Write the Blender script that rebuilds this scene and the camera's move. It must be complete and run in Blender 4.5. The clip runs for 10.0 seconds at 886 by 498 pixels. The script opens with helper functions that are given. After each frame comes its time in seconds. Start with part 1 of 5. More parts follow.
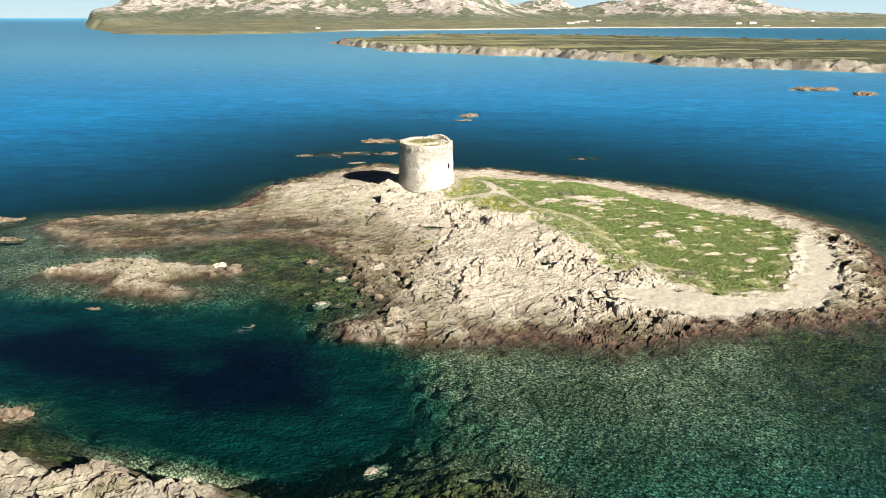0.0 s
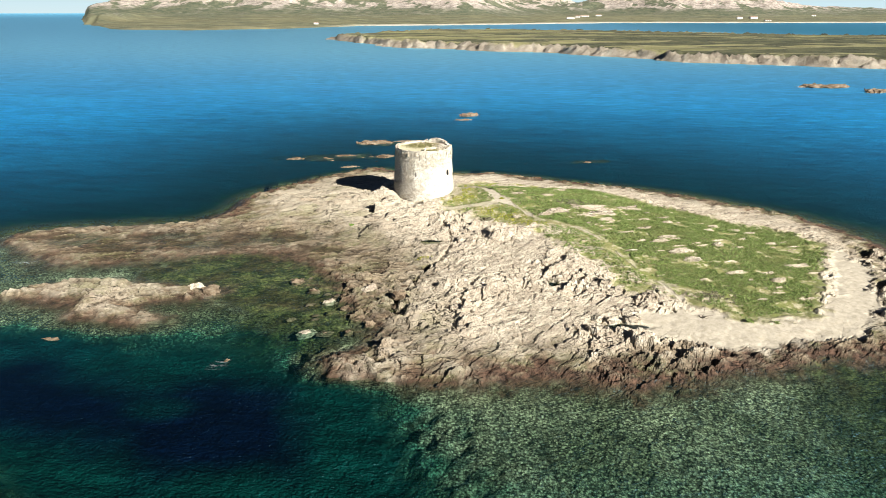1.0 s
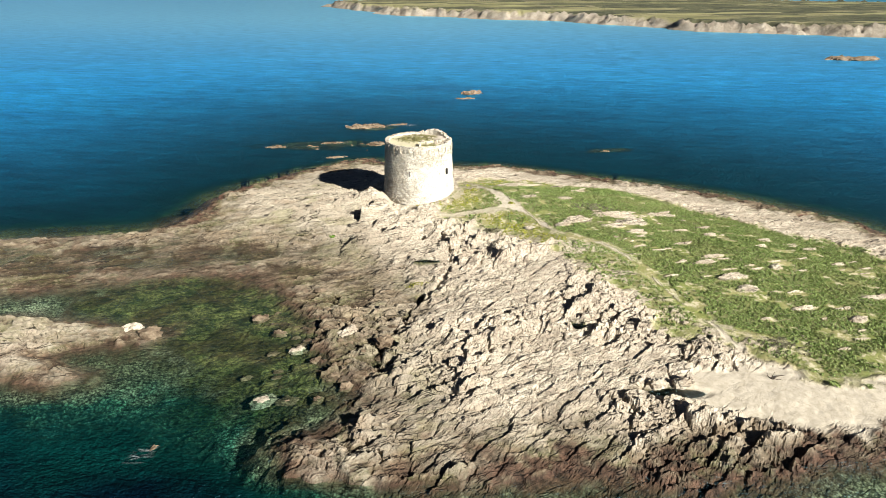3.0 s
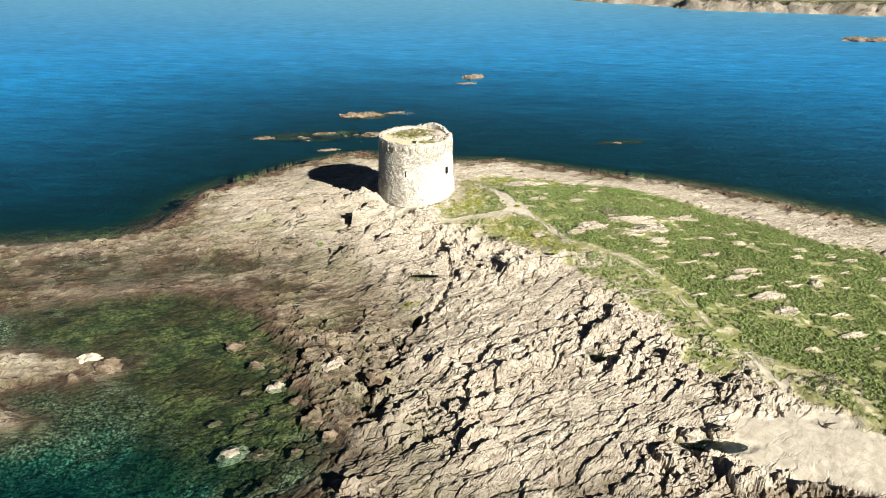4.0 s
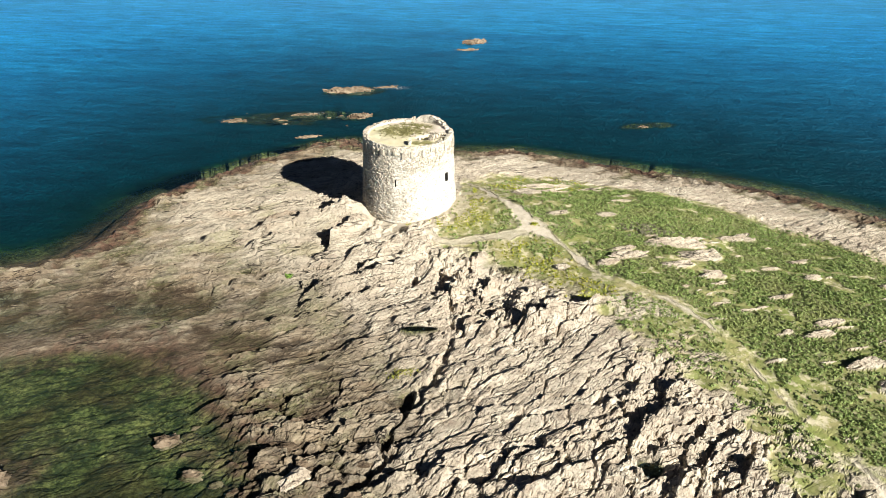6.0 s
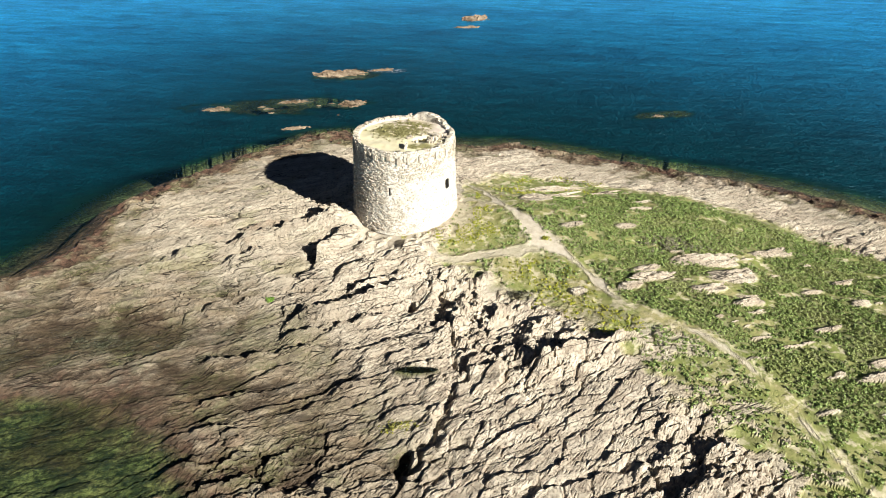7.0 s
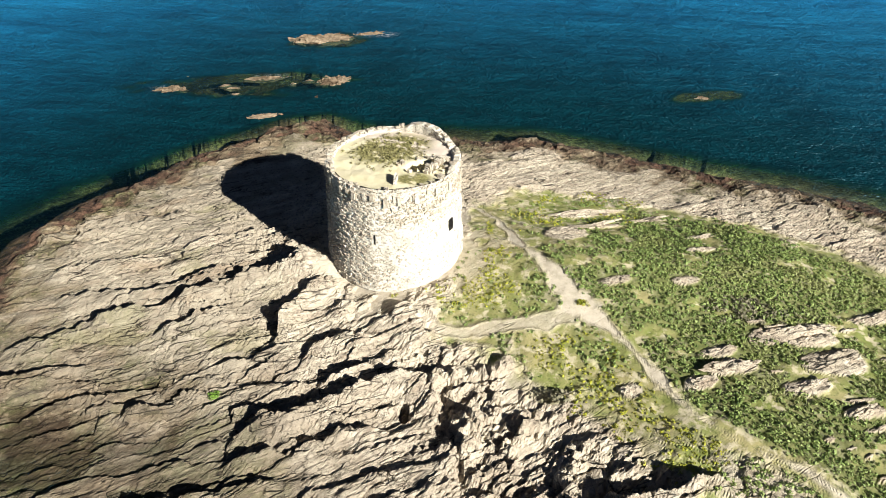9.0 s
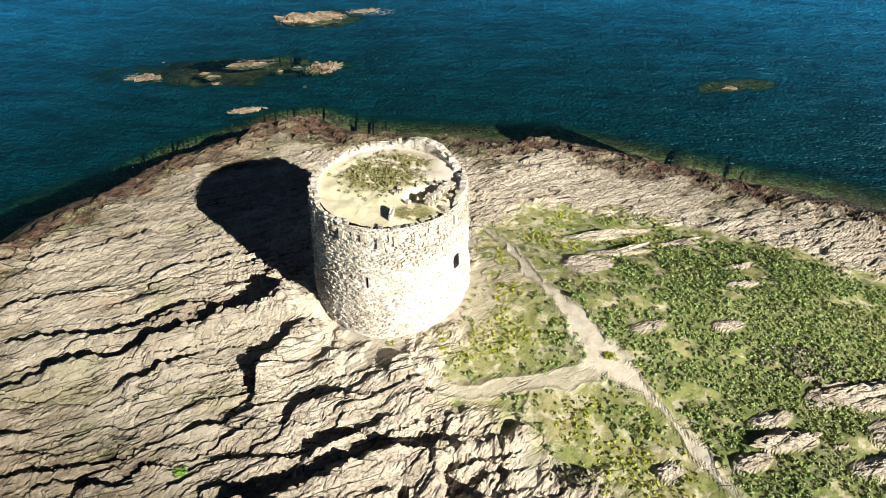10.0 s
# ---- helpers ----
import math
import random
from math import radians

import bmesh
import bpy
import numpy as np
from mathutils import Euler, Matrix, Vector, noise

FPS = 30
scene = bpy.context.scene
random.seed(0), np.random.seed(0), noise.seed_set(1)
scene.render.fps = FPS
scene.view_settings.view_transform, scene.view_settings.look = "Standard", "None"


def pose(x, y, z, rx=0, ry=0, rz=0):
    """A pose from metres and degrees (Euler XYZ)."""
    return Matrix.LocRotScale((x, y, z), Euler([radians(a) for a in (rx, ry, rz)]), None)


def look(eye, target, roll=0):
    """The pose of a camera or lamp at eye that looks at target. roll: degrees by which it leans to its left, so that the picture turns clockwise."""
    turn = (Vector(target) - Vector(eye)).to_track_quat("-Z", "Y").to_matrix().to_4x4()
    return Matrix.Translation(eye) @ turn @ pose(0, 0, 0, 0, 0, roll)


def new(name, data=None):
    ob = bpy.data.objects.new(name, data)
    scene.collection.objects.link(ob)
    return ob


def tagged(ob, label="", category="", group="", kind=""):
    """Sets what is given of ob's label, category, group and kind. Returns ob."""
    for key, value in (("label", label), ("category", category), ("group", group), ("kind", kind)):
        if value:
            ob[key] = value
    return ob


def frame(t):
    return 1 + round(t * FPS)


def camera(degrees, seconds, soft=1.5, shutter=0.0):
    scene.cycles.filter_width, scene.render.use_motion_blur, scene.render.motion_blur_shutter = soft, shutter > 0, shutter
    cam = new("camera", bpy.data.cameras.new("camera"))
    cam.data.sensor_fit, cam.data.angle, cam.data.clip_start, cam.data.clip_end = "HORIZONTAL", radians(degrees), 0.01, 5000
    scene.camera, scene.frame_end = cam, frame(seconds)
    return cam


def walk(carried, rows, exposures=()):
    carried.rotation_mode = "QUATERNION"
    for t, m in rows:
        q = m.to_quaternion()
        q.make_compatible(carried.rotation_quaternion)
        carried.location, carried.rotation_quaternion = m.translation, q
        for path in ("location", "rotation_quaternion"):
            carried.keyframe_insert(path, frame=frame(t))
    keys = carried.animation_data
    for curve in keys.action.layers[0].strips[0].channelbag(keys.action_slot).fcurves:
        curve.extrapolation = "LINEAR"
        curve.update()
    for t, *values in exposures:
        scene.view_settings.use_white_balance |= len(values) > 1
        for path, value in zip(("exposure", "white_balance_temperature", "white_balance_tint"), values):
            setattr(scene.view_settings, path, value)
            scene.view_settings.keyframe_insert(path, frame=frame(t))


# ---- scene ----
cam = camera(68.5, 10.0, soft=0.6)
ROWS = [
    (0.0, 0.000, 0.000, 35.741, 0.219, -19.924, 0.209),
    (0.5, 0.056, 4.686, 35.728, 0.189, -20.081, 0.187),
    (1.0, 0.111, 9.262, 35.722, 0.170, -20.313, 0.172),
    (1.5, 0.191, 13.981, 35.807, 0.182, -20.654, 0.176),
    (2.0, 0.294, 18.689, 35.783, 0.208, -21.334, 0.166),
    (2.5, 0.393, 23.440, 35.781, 0.238, -22.111, 0.146),
    (4.0, 0.566, 37.998, 35.803, 0.331, -24.703, 0.102),
    (4.5, 0.557, 42.701, 35.844, 0.311, -25.535, 0.108),
    (5.0, 0.483, 47.336, 35.859, 0.268, -26.448, 0.122),
    (5.5, 0.400, 52.198, 35.863, 0.196, -27.461, 0.149),
    (7.0, 0.001, 65.879, 36.121, -0.144, -31.056, 0.213),
    (7.5, -0.105, 70.682, 36.073, -0.245, -32.313, 0.272),
    (8.0, -0.231, 75.601, 36.012, -0.346, -33.579, 0.329),
    (8.5, -0.333, 80.420, 35.932, -0.444, -34.927, 0.370),
    (9.0, -0.434, 84.960, 35.807, -0.533, -36.412, 0.393),
    (9.5, -0.587, 89.489, 35.698, -0.603, -37.987, 0.391),
    (10.0, -0.717, 93.905, 35.630, -0.650, -39.601, 0.402),
]

walk(cam, [(t, pose(x, y, z, 0, 0, yaw) @ pose(0, 0, 0, 90 + pitch) @ pose(0, 0, 0, 0, 0, roll)) for t, x, y, z, yaw, pitch, roll in ROWS])
scene.view_settings.exposure = 1.02

# ---- daylight: low sun from the front right ----
SUN_EL, SUN_AZ = radians(27.5), radians(136.0)   # azimuth clockwise from +y
world = bpy.data.worlds.new("sky")
scene.world = world
world.use_nodes = True
wn = world.node_tree.nodes
sky = wn.new("ShaderNodeTexSky")
sky.sky_type = "NISHITA"
sky.sun_disc = False
sky.sun_elevation, sky.sun_rotation = SUN_EL, SUN_AZ
sky.air_density, sky.dust_density, sky.ozone_density = 0.14, 0.0, 1.0
world.node_tree.links.new(sky.outputs[0], wn["Background"].inputs[0])
wn["Background"].inputs[1].default_value = 0.05
to_sun = Vector((math.sin(SUN_AZ) * math.cos(SUN_EL), math.cos(SUN_AZ) * math.cos(SUN_EL), math.sin(SUN_EL)))
sun = new("sun", bpy.data.lights.new("sun", "SUN"))
sun.data.energy, sun.data.angle, sun.data.color = 5.0, radians(0.5), (1.0, 0.985, 0.925)
sun.matrix_world = look(to_sun * 300, (0, 0, 0))


# ---- materials ----
class Nodes:
    """A short hand for building one node material."""
    def __init__(self, name, rough=0.9):
        self.mat = bpy.data.materials.new(name)
        self.mat.use_nodes = True
        self.tree = self.mat.node_tree
        self.bsdf = self.tree.nodes["Principled BSDF"]
        self.out = self.tree.nodes["Material Output"]
        self.bsdf.inputs["Roughness"].default_value = rough
        self.bsdf.inputs["Specular IOR Level"].default_value = 0.25
        self.geo = self.node("ShaderNodeNewGeometry")

    def node(self, kind, **settings):
        n = self.tree.nodes.new(kind)
        for key, value in settings.items():
            setattr(n, key, value)
        return n

    def link(self, a, b):
        self.tree.links.new(a, b)

    def put(self, socket, value):
        if hasattr(value, "is_output"):
            self.link(value, socket)
        elif isinstance(value, tuple) and len(value) == 3 and len(socket.default_value) == 4:
            socket.default_value = (*value, 1)
        else:
            socket.default_value = value

    def place(self, scale=(1, 1, 1), turn=(0, 0, 0), source=None):
        n = self.node("ShaderNodeMapping", vector_type="TEXTURE")
        self.link(source or self.geo.outputs["Position"], n.inputs[0])
        n.inputs["Scale"].default_value = tuple(1 / v for v in scale)
        n.inputs["Rotation"].default_value = tuple(-v for v in turn)
        return n.outputs[0]

    def noise(self, scale, where=None, detail=4.0, rough=0.55, warp=0.0):
        n = self.node("ShaderNodeTexNoise")
        self.link(where or self.geo.outputs["Position"], n.inputs["Vector"])
        n.inputs["Scale"].default_value, n.inputs["Detail"].default_value = scale, detail
        n.inputs["Roughness"].default_value, n.inputs["Distortion"].default_value = rough, warp
        return n.outputs["Fac"]

    def cells(self, scale, where=None, feature="F1", out="Distance"):
        n = self.node("ShaderNodeTexVoronoi", feature=feature)
        self.link(where or self.geo.outputs["Position"], n.inputs["Vector"])
        n.inputs["Scale"].default_value = scale
        return n.outputs[out]

    def ramp(self, fac, *stops):
        n = self.node("ShaderNodeValToRGB")
        self.link(fac, n.inputs[0])
        while len(n.color_ramp.elements) < len(stops):
            n.color_ramp.elements.new(0.5)
        for e, (at, c) in zip(n.color_ramp.elements, stops):
            e.position, e.color = at, (*c, 1) if isinstance(c, tuple) else (c, c, c, 1)
        return n.outputs[0]

    def mix(self, fac, a, b, how="MIX"):
        n = self.node("ShaderNodeMix", data_type="RGBA", blend_type=how)
        self.put(n.inputs[0], fac)
        self.put(n.inputs[6], a)
        self.put(n.inputs[7], b)
        return n.outputs[2]

    def calc(self, how, a, b=0.0, c=0.0):
        n = self.node("ShaderNodeMath", operation=how)
        for s, v in zip(n.inputs, (a, b, c)):
            self.put(s, v)
        return n.outputs[0]

    def attr(self, name):
        return self.node("ShaderNodeAttribute", attribute_name=name).outputs["Fac"]

    def colour(self, c):
        self.put(self.bsdf.inputs["Base Color"], c)

    def bump(self, height, strength=0.5, distance=0.1, after=None):
        n = self.node("ShaderNodeBump")
        n.inputs["Strength"].default_value, n.inputs["Distance"].default_value = strength, distance
        self.link(height, n.inputs["Height"])
        if after is not None:
            self.link(after, n.inputs["Normal"])
        self.link(n.outputs[0], self.bsdf.inputs["Normal"])
        return n.outputs[0]


def rock_colour(m, lam):
    """Pale schist: cream and grey-brown beds with dark cracks and lichen."""
    beds = m.place((0.22, 1.5, 1.5), (0, 0, radians(-31)))
    big = m.noise(0.12, detail=5, rough=0.6)
    bed = m.mix(lam, m.noise(0.8, m.place((0.7, 1.2, 1.2), (0, 0, radians(-31))), detail=8, rough=0.68, warp=0.6), m.noise(1.0, beds, detail=8, rough=0.7, warp=0.8))
    thin = m.noise(3.2, beds, detail=6, rough=0.7, warp=0.5)
    fine = m.noise(4.0, detail=6, rough=0.75)
    c = m.mix(m.ramp(bed, (0.34, 0.0), (0.62, 1.0)), (0.34, 0.27, 0.195), (0.70, 0.61, 0.47))
    c = m.mix(m.ramp(big, (0.42, 0.0), (0.66, 0.7)), c, (0.43, 0.35, 0.26))
    c = m.mix(m.ramp(fine, (0.37, 0.85), (0.49, 0.0)), c, (0.13, 0.10, 0.075))
    # cracks follow the beds, open here and closed there
    line = m.noise(0.5, m.place((0.16, 1.2, 1.2), (0, 0, radians(-22))), detail=2.5, rough=0.5, warp=0.1)
    cross = m.noise(0.7, m.place((1.2, 0.6, 1.0), (0, 0, radians(-10))), detail=2, rough=0.5, warp=0.8)
    crack = m.ramp(m.calc("ABSOLUTE", m.calc("SUBTRACT", line, 0.5)), (0.0, 1.0), (0.011, 0.0))
    split = m.ramp(m.calc("ABSOLUTE", m.calc("SUBTRACT", cross, 0.47)), (0.0, 0.35), (0.006, 0.0))
    gap = m.calc("MULTIPLY", m.calc("MAXIMUM", crack, split), m.ramp(m.noise(0.35, detail=3), (0.42, 0.0), (0.56, 1.0)))
    seam = m.noise(1.2, m.place((0.13, 1.2, 1.2), (0, 0, radians(-22))), detail=3, rough=0.5, warp=0.0)
    hair = m.ramp(m.calc("ABSOLUTE", m.calc("SUBTRACT", seam, 0.52)), (0.0, 0.6), (0.011, 0.0))
    hair = m.calc("MULTIPLY", m.calc("MULTIPLY", hair, lam), m.ramp(m.noise(0.6, detail=3), (0.44, 0.0), (0.58, 1.0)))
    gap = m.calc("MAXIMUM", gap, hair)
    c = m.mix(gap, c, (0.035, 0.026, 0.02))
    c = m.mix(m.ramp(m.noise(0.5, detail=3), (0.58, 0.0), (0.72, 0.4)), c, (0.76, 0.67, 0.53))
    height = m.calc("ADD", m.calc("ADD", bed, m.calc("MULTIPLY", m.calc("MULTIPLY", thin, lam), 0.35)), m.calc("MULTIPLY", fine, 0.6))
    height = m.calc("SUBTRACT", height, m.calc("MULTIPLY", gap, 0.7))
    return c, height, gap


def make_ground():
    m = Nodes("schist_and_soil", 0.92)
    c, height, gap_of = rock_colour(m, m.attr("lam"))
    # weed-covered brown reef just above and below the water line
    weed = m.noise(0.35, m.place((0.5, 1.3, 1), (0, 0, radians(-18))), detail=7, rough=0.7)
    reef = m.mix(m.ramp(weed, (0.40, 0.0), (0.64, 1.0)), (0.06, 0.042, 0.024), (0.30, 0.225, 0.14))
    reef = m.mix(m.ramp(m.noise(0.16, detail=4), (0.47, 0.0), (0.56, 0.75)), reef, (0.095, 0.10, 0.035))
    reef = m.mix(m.ramp(m.noise(2.5, detail=5, rough=0.7), (0.50, 0.0), (0.6, 0.7)), reef, (0.31, 0.24, 0.16))
    tanned = m.mix(m.ramp(m.noise(0.7, m.place((0.3, 1.4, 1), (0, 0, radians(-20))), detail=6, rough=0.7), (0.36, 0.0), (0.62, 1.0)), (0.18, 0.15, 0.108), (0.46, 0.395, 0.295))
    tanned = m.mix(m.ramp(m.noise(0.22, m.place((0.5, 1.2, 1), (0, 0, radians(-15))), detail=6, rough=0.7), (0.50, 0.0), (0.62, 0.6)), tanned, (0.23, 0.15, 0.09))
    tanned = m.mix(m.ramp(m.noise(0.17, m.place((0.6, 1.2, 1), (0, 0, radians(-12))), detail=5, rough=0.7), (0.40, 0.6), (0.46, 0.0)), tanned, (0.21, 0.20, 0.09))
    c = m.mix(m.attr("old"), c, m.mix(gap_of, tanned, (0.035, 0.026, 0.02)))
    ledge = m.noise(1.1, m.place((0.35, 1.5, 1.5), (0, 0, radians(-16))), detail=7, rough=0.75)
    reef = m.mix(m.ramp(ledge, (0.40, 0.85), (0.46, 0.0)), reef, (0.028, 0.02, 0.012))
    reef = m.mix(m.ramp(ledge, (0.56, 0.0), (0.64, 0.7)), reef, (0.42, 0.34, 0.23))
    reef = m.mix(gap_of, reef, (0.025, 0.018, 0.012))
    c = m.mix(m.attr("wet"), c, reef)
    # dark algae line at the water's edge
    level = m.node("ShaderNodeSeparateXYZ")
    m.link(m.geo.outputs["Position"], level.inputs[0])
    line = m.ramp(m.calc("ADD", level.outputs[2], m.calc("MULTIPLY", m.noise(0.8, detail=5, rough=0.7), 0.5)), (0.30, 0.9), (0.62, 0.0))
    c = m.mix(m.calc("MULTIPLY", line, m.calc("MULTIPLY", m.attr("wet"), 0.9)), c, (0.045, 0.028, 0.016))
    # sea floor: weed-grown cobbles, sand and sea grass
    patch = m.noise(0.11, detail=5, rough=0.6, warp=0.8)
    cobble = m.node("ShaderNodeTexVoronoi")
    m.link(m.geo.outputs["Position"], cobble.inputs["Vector"])
    cobble.inputs["Scale"].default_value = 4.6
    tone = m.node("ShaderNodeSeparateColor")
    m.link(cobble.outputs["Color"], tone.inputs[0])
    bottom = m.mix(m.ramp(patch, (0.36, 0.0), (0.60, 1.0)), (0.34, 0.34, 0.22), (0.66, 0.62, 0.46))
    bottom = m.mix(m.ramp(tone.outputs[0], (0.15, 0.8), (0.6, 0.0)), bottom, (0.06, 0.066, 0.045))
    bottom = m.mix(m.ramp(cobble.outputs["Distance"], (0.4, 0.0), (0.75, 0.85)), bottom, (0.02, 0.024, 0.016))
    bottom = m.mix(m.ramp(m.noise(0.25, detail=6, rough=0.7), (0.54, 0.0), (0.64, 0.8)), bottom, (0.025, 0.03, 0.018))
    c = m.mix(m.attr("bed"), c, bottom)
    slime = m.mix(m.ramp(m.noise(0.45, detail=7, rough=0.72), (0.40, 0.0), (0.60, 1.0)), (0.05, 0.06, 0.02), (0.23, 0.22, 0.08))
    slime = m.mix(m.ramp(m.noise(2.6, detail=5, rough=0.75), (0.44, 0.75), (0.54, 0.0)), slime, (0.018, 0.03, 0.014))
    slime = m.mix(m.ramp(m.noise(0.13, detail=4), (0.5, 0.0), (0.6, 0.6)), slime, (0.06, 0.035, 0.015))
    slime = m.mix(m.ramp(ledge, (0.42, 0.8), (0.49, 0.0)), slime, (0.014, 0.018, 0.008))
    c = m.mix(m.attr("algae"), c, slime)
    rust = m.mix(m.ramp(m.noise(0.9, detail=6, rough=0.75), (0.40, 0.0), (0.62, 1.0)), (0.02, 0.012, 0.008), (0.17, 0.095, 0.062))
    c = m.mix(m.attr("fringe"), c, rust)
    # pale coarse sand and trodden path
    sand = m.mix(m.ramp(m.noise(1.4, detail=6, rough=0.7), (0.35, 0.0), (0.65, 1.0)), (0.44, 0.375, 0.28), (0.60, 0.525, 0.41))
    sand = m.mix(m.ramp(m.noise(7.0, detail=3), (0.62, 0.0), (0.7, 0.6)), sand, (0.22, 0.18, 0.13))
    c = m.mix(m.attr("sand"), c, sand)
    # thin turf, dry and green, with bare soil
    turf = m.mix(m.ramp(m.noise(0.3, detail=6, rough=0.7), (0.40, 0.0), (0.60, 1.0)), (0.33, 0.29, 0.13), (0.20, 0.225, 0.06))
    turf = m.mix(m.ramp(m.noise(3.0, detail=5, rough=0.75), (0.36, 0.8), (0.46, 0.0)), turf, (0.10, 0.12, 0.035))
    turf = m.mix(m.ramp(m.noise(1.1, detail=5, rough=0.7), (0.50, 0.0), (0.60, 0.8)), turf, (0.58, 0.50, 0.35))
    litter = m.mix(m.ramp(m.noise(1.6, detail=5, rough=0.7), (0.36, 0.0), (0.62, 1.0)), (0.06, 0.075, 0.025), (0.19, 0.20, 0.07))
    turf = m.mix(m.calc("MULTIPLY", m.attr("lush"), 0.85), turf, litter)
    c = m.mix(m.attr("turf"), c, turf)
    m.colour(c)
    smoothing = m.calc("SUBTRACT", 1.0, m.calc("MULTIPLY", m.calc("MAXIMUM", m.attr("sand"), m.attr("turf")), 0.94))
    m.bump(m.calc("MULTIPLY", height, smoothing), 1.0, 0.32)
    return m.mat


def make_rock(name="pale_schist"):
    m = Nodes(name, 0.92)
    c, height, _ = rock_colour(m, 0.0)
    m.colour(c)
    m.bump(height, 1.0, 0.25)
    return m.mat


def make_sea():
    """Clear water: tinted where shallow, deep blue where the bottom is lost, glossy with small waves."""
    m = Nodes("sea_water", 0.05)
    waves = m.place((1.0, 1.6, 1.0), (0, 0, radians(12)))
    swell = m.calc("ADD", m.noise(0.16, waves, detail=4, rough=0.6), m.calc("MULTIPLY", m.noise(0.05, m.place((0.45, 1.7, 1), (0, 0, radians(9))), detail=3), 1.6))
    chop = m.noise(0.6, waves, detail=3, rough=0.6)
    ripple = m.noise(2.4, waves, detail=3, rough=0.65)
    h = m.calc("ADD", m.calc("MULTIPLY", swell, 1.0), m.calc("ADD", m.calc("MULTIPLY", chop, 0.5), m.calc("MULTIPLY", ripple, 0.3)))
    b = m.node("ShaderNodeBump")
    b.inputs["Strength"].default_value, b.inputs["Distance"].default_value = 1.0, 0.8
    m.link(h, b.inputs["Height"])
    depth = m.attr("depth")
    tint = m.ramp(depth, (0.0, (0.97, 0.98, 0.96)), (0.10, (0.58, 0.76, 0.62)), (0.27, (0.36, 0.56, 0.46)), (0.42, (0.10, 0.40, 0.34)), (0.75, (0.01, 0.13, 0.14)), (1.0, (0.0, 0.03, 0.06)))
    # light gathered and spread by small waves, painted into the tint as noise
    painted_lens = m.ramp(m.noise(2.3, waves, detail=3, rough=0.6, warp=0.6), (0.40, 0.30), (0.60, 1.0))
    tint = m.mix(m.ramp(depth, (0.03, 0.0), (0.16, 1.0)), tint, m.mix(1.0, tint, painted_lens, "MULTIPLY"))
    clear = m.node("ShaderNodeBsdfTransparent")
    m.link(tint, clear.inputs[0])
    body = m.node("ShaderNodeBsdfDiffuse")
    drift = m.noise(0.03, m.place((0.6, 2.6, 1), (0, 0, radians(8))), detail=9, rough=0.72, warp=0.5)
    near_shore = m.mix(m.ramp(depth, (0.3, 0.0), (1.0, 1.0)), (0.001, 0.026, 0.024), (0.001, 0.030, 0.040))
    near_shore = m.mix(m.attr("bay"), near_shore, (0.001, 0.030, 0.025))
    # sky reflected at low angles is painted into the body colour, paler further out
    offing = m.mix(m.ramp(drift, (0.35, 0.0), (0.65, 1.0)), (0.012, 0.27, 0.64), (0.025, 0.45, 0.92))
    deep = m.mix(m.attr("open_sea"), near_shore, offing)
    deep = m.mix(m.attr("far_sheen"), deep, (0.30, 0.74, 1.0))
    deep = m.mix(m.attr("pit"), deep, (0.0006, 0.004, 0.014))
    deep = m.mix(m.attr("shoal"), deep, (0.03, 0.33, 0.45))
    # wave faces turned to and from the eye: their light and dark painted in
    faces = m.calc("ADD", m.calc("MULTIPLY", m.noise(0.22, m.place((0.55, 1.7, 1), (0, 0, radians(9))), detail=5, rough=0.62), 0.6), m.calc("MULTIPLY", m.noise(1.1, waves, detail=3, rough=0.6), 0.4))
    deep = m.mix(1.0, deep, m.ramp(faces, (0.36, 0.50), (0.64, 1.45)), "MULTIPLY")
    streak = m.ramp(m.noise(1.6, m.place((0.6, 1.6, 1)), detail=5, rough=0.75), (0.50, 0.0), (0.60, 1.0))
    froth = m.calc("MULTIPLY", m.attr("foam"), streak)
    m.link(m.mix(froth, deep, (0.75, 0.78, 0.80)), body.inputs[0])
    steep = m.node("ShaderNodeBump")
    steep.inputs["Strength"].default_value, steep.inputs["Distance"].default_value = 1.0, 2.0
    m.link(h, steep.inputs["Height"])
    m.link(steep.outputs[0], body.inputs["Normal"])
    see = m.node("ShaderNodeMixShader")
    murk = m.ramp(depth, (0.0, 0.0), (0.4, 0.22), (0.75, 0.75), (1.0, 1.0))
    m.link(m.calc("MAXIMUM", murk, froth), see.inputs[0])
    m.link(clear.outputs[0], see.inputs[1])
    m.link(body.outputs[0], see.inputs[2])
    gloss = m.node("ShaderNodeBsdfGlossy")
    gloss.inputs["Roughness"].default_value = 0.3
    gloss.inputs["Color"].default_value = (0.36, 0.78, 1.0, 1)
    m.link(b.outputs[0], gloss.inputs["Normal"])
    fres = m.node("ShaderNodeFresnel")
    fres.inputs["IOR"].default_value = 1.33
    mix = m.node("ShaderNodeMixShader")
    m.link(m.calc("MULTIPLY", m.calc("POWER", fres.outputs[0], 1.15), 0.95), mix.inputs[0])
    m.link(see.outputs[0], mix.inputs[1])
    m.link(gloss.outputs[0], mix.inputs[2])
    m.link(mix.outputs[0], m.out.inputs[0])
    return m.mat


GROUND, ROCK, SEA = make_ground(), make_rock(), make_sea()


# ---- numeric noise for shaping land ----
def lattice(ix, iy, seed):
    h = (ix.astype(np.int64) * 374761393 + iy.astype(np.int64) * 668265263 + seed * 974634777) & 0xFFFFFFFF
    h = ((h ^ (h >> 13)) * 1274126177) & 0xFFFFFFFF
    return ((h ^ (h >> 16)) & 0xFFFF) / 65535.0


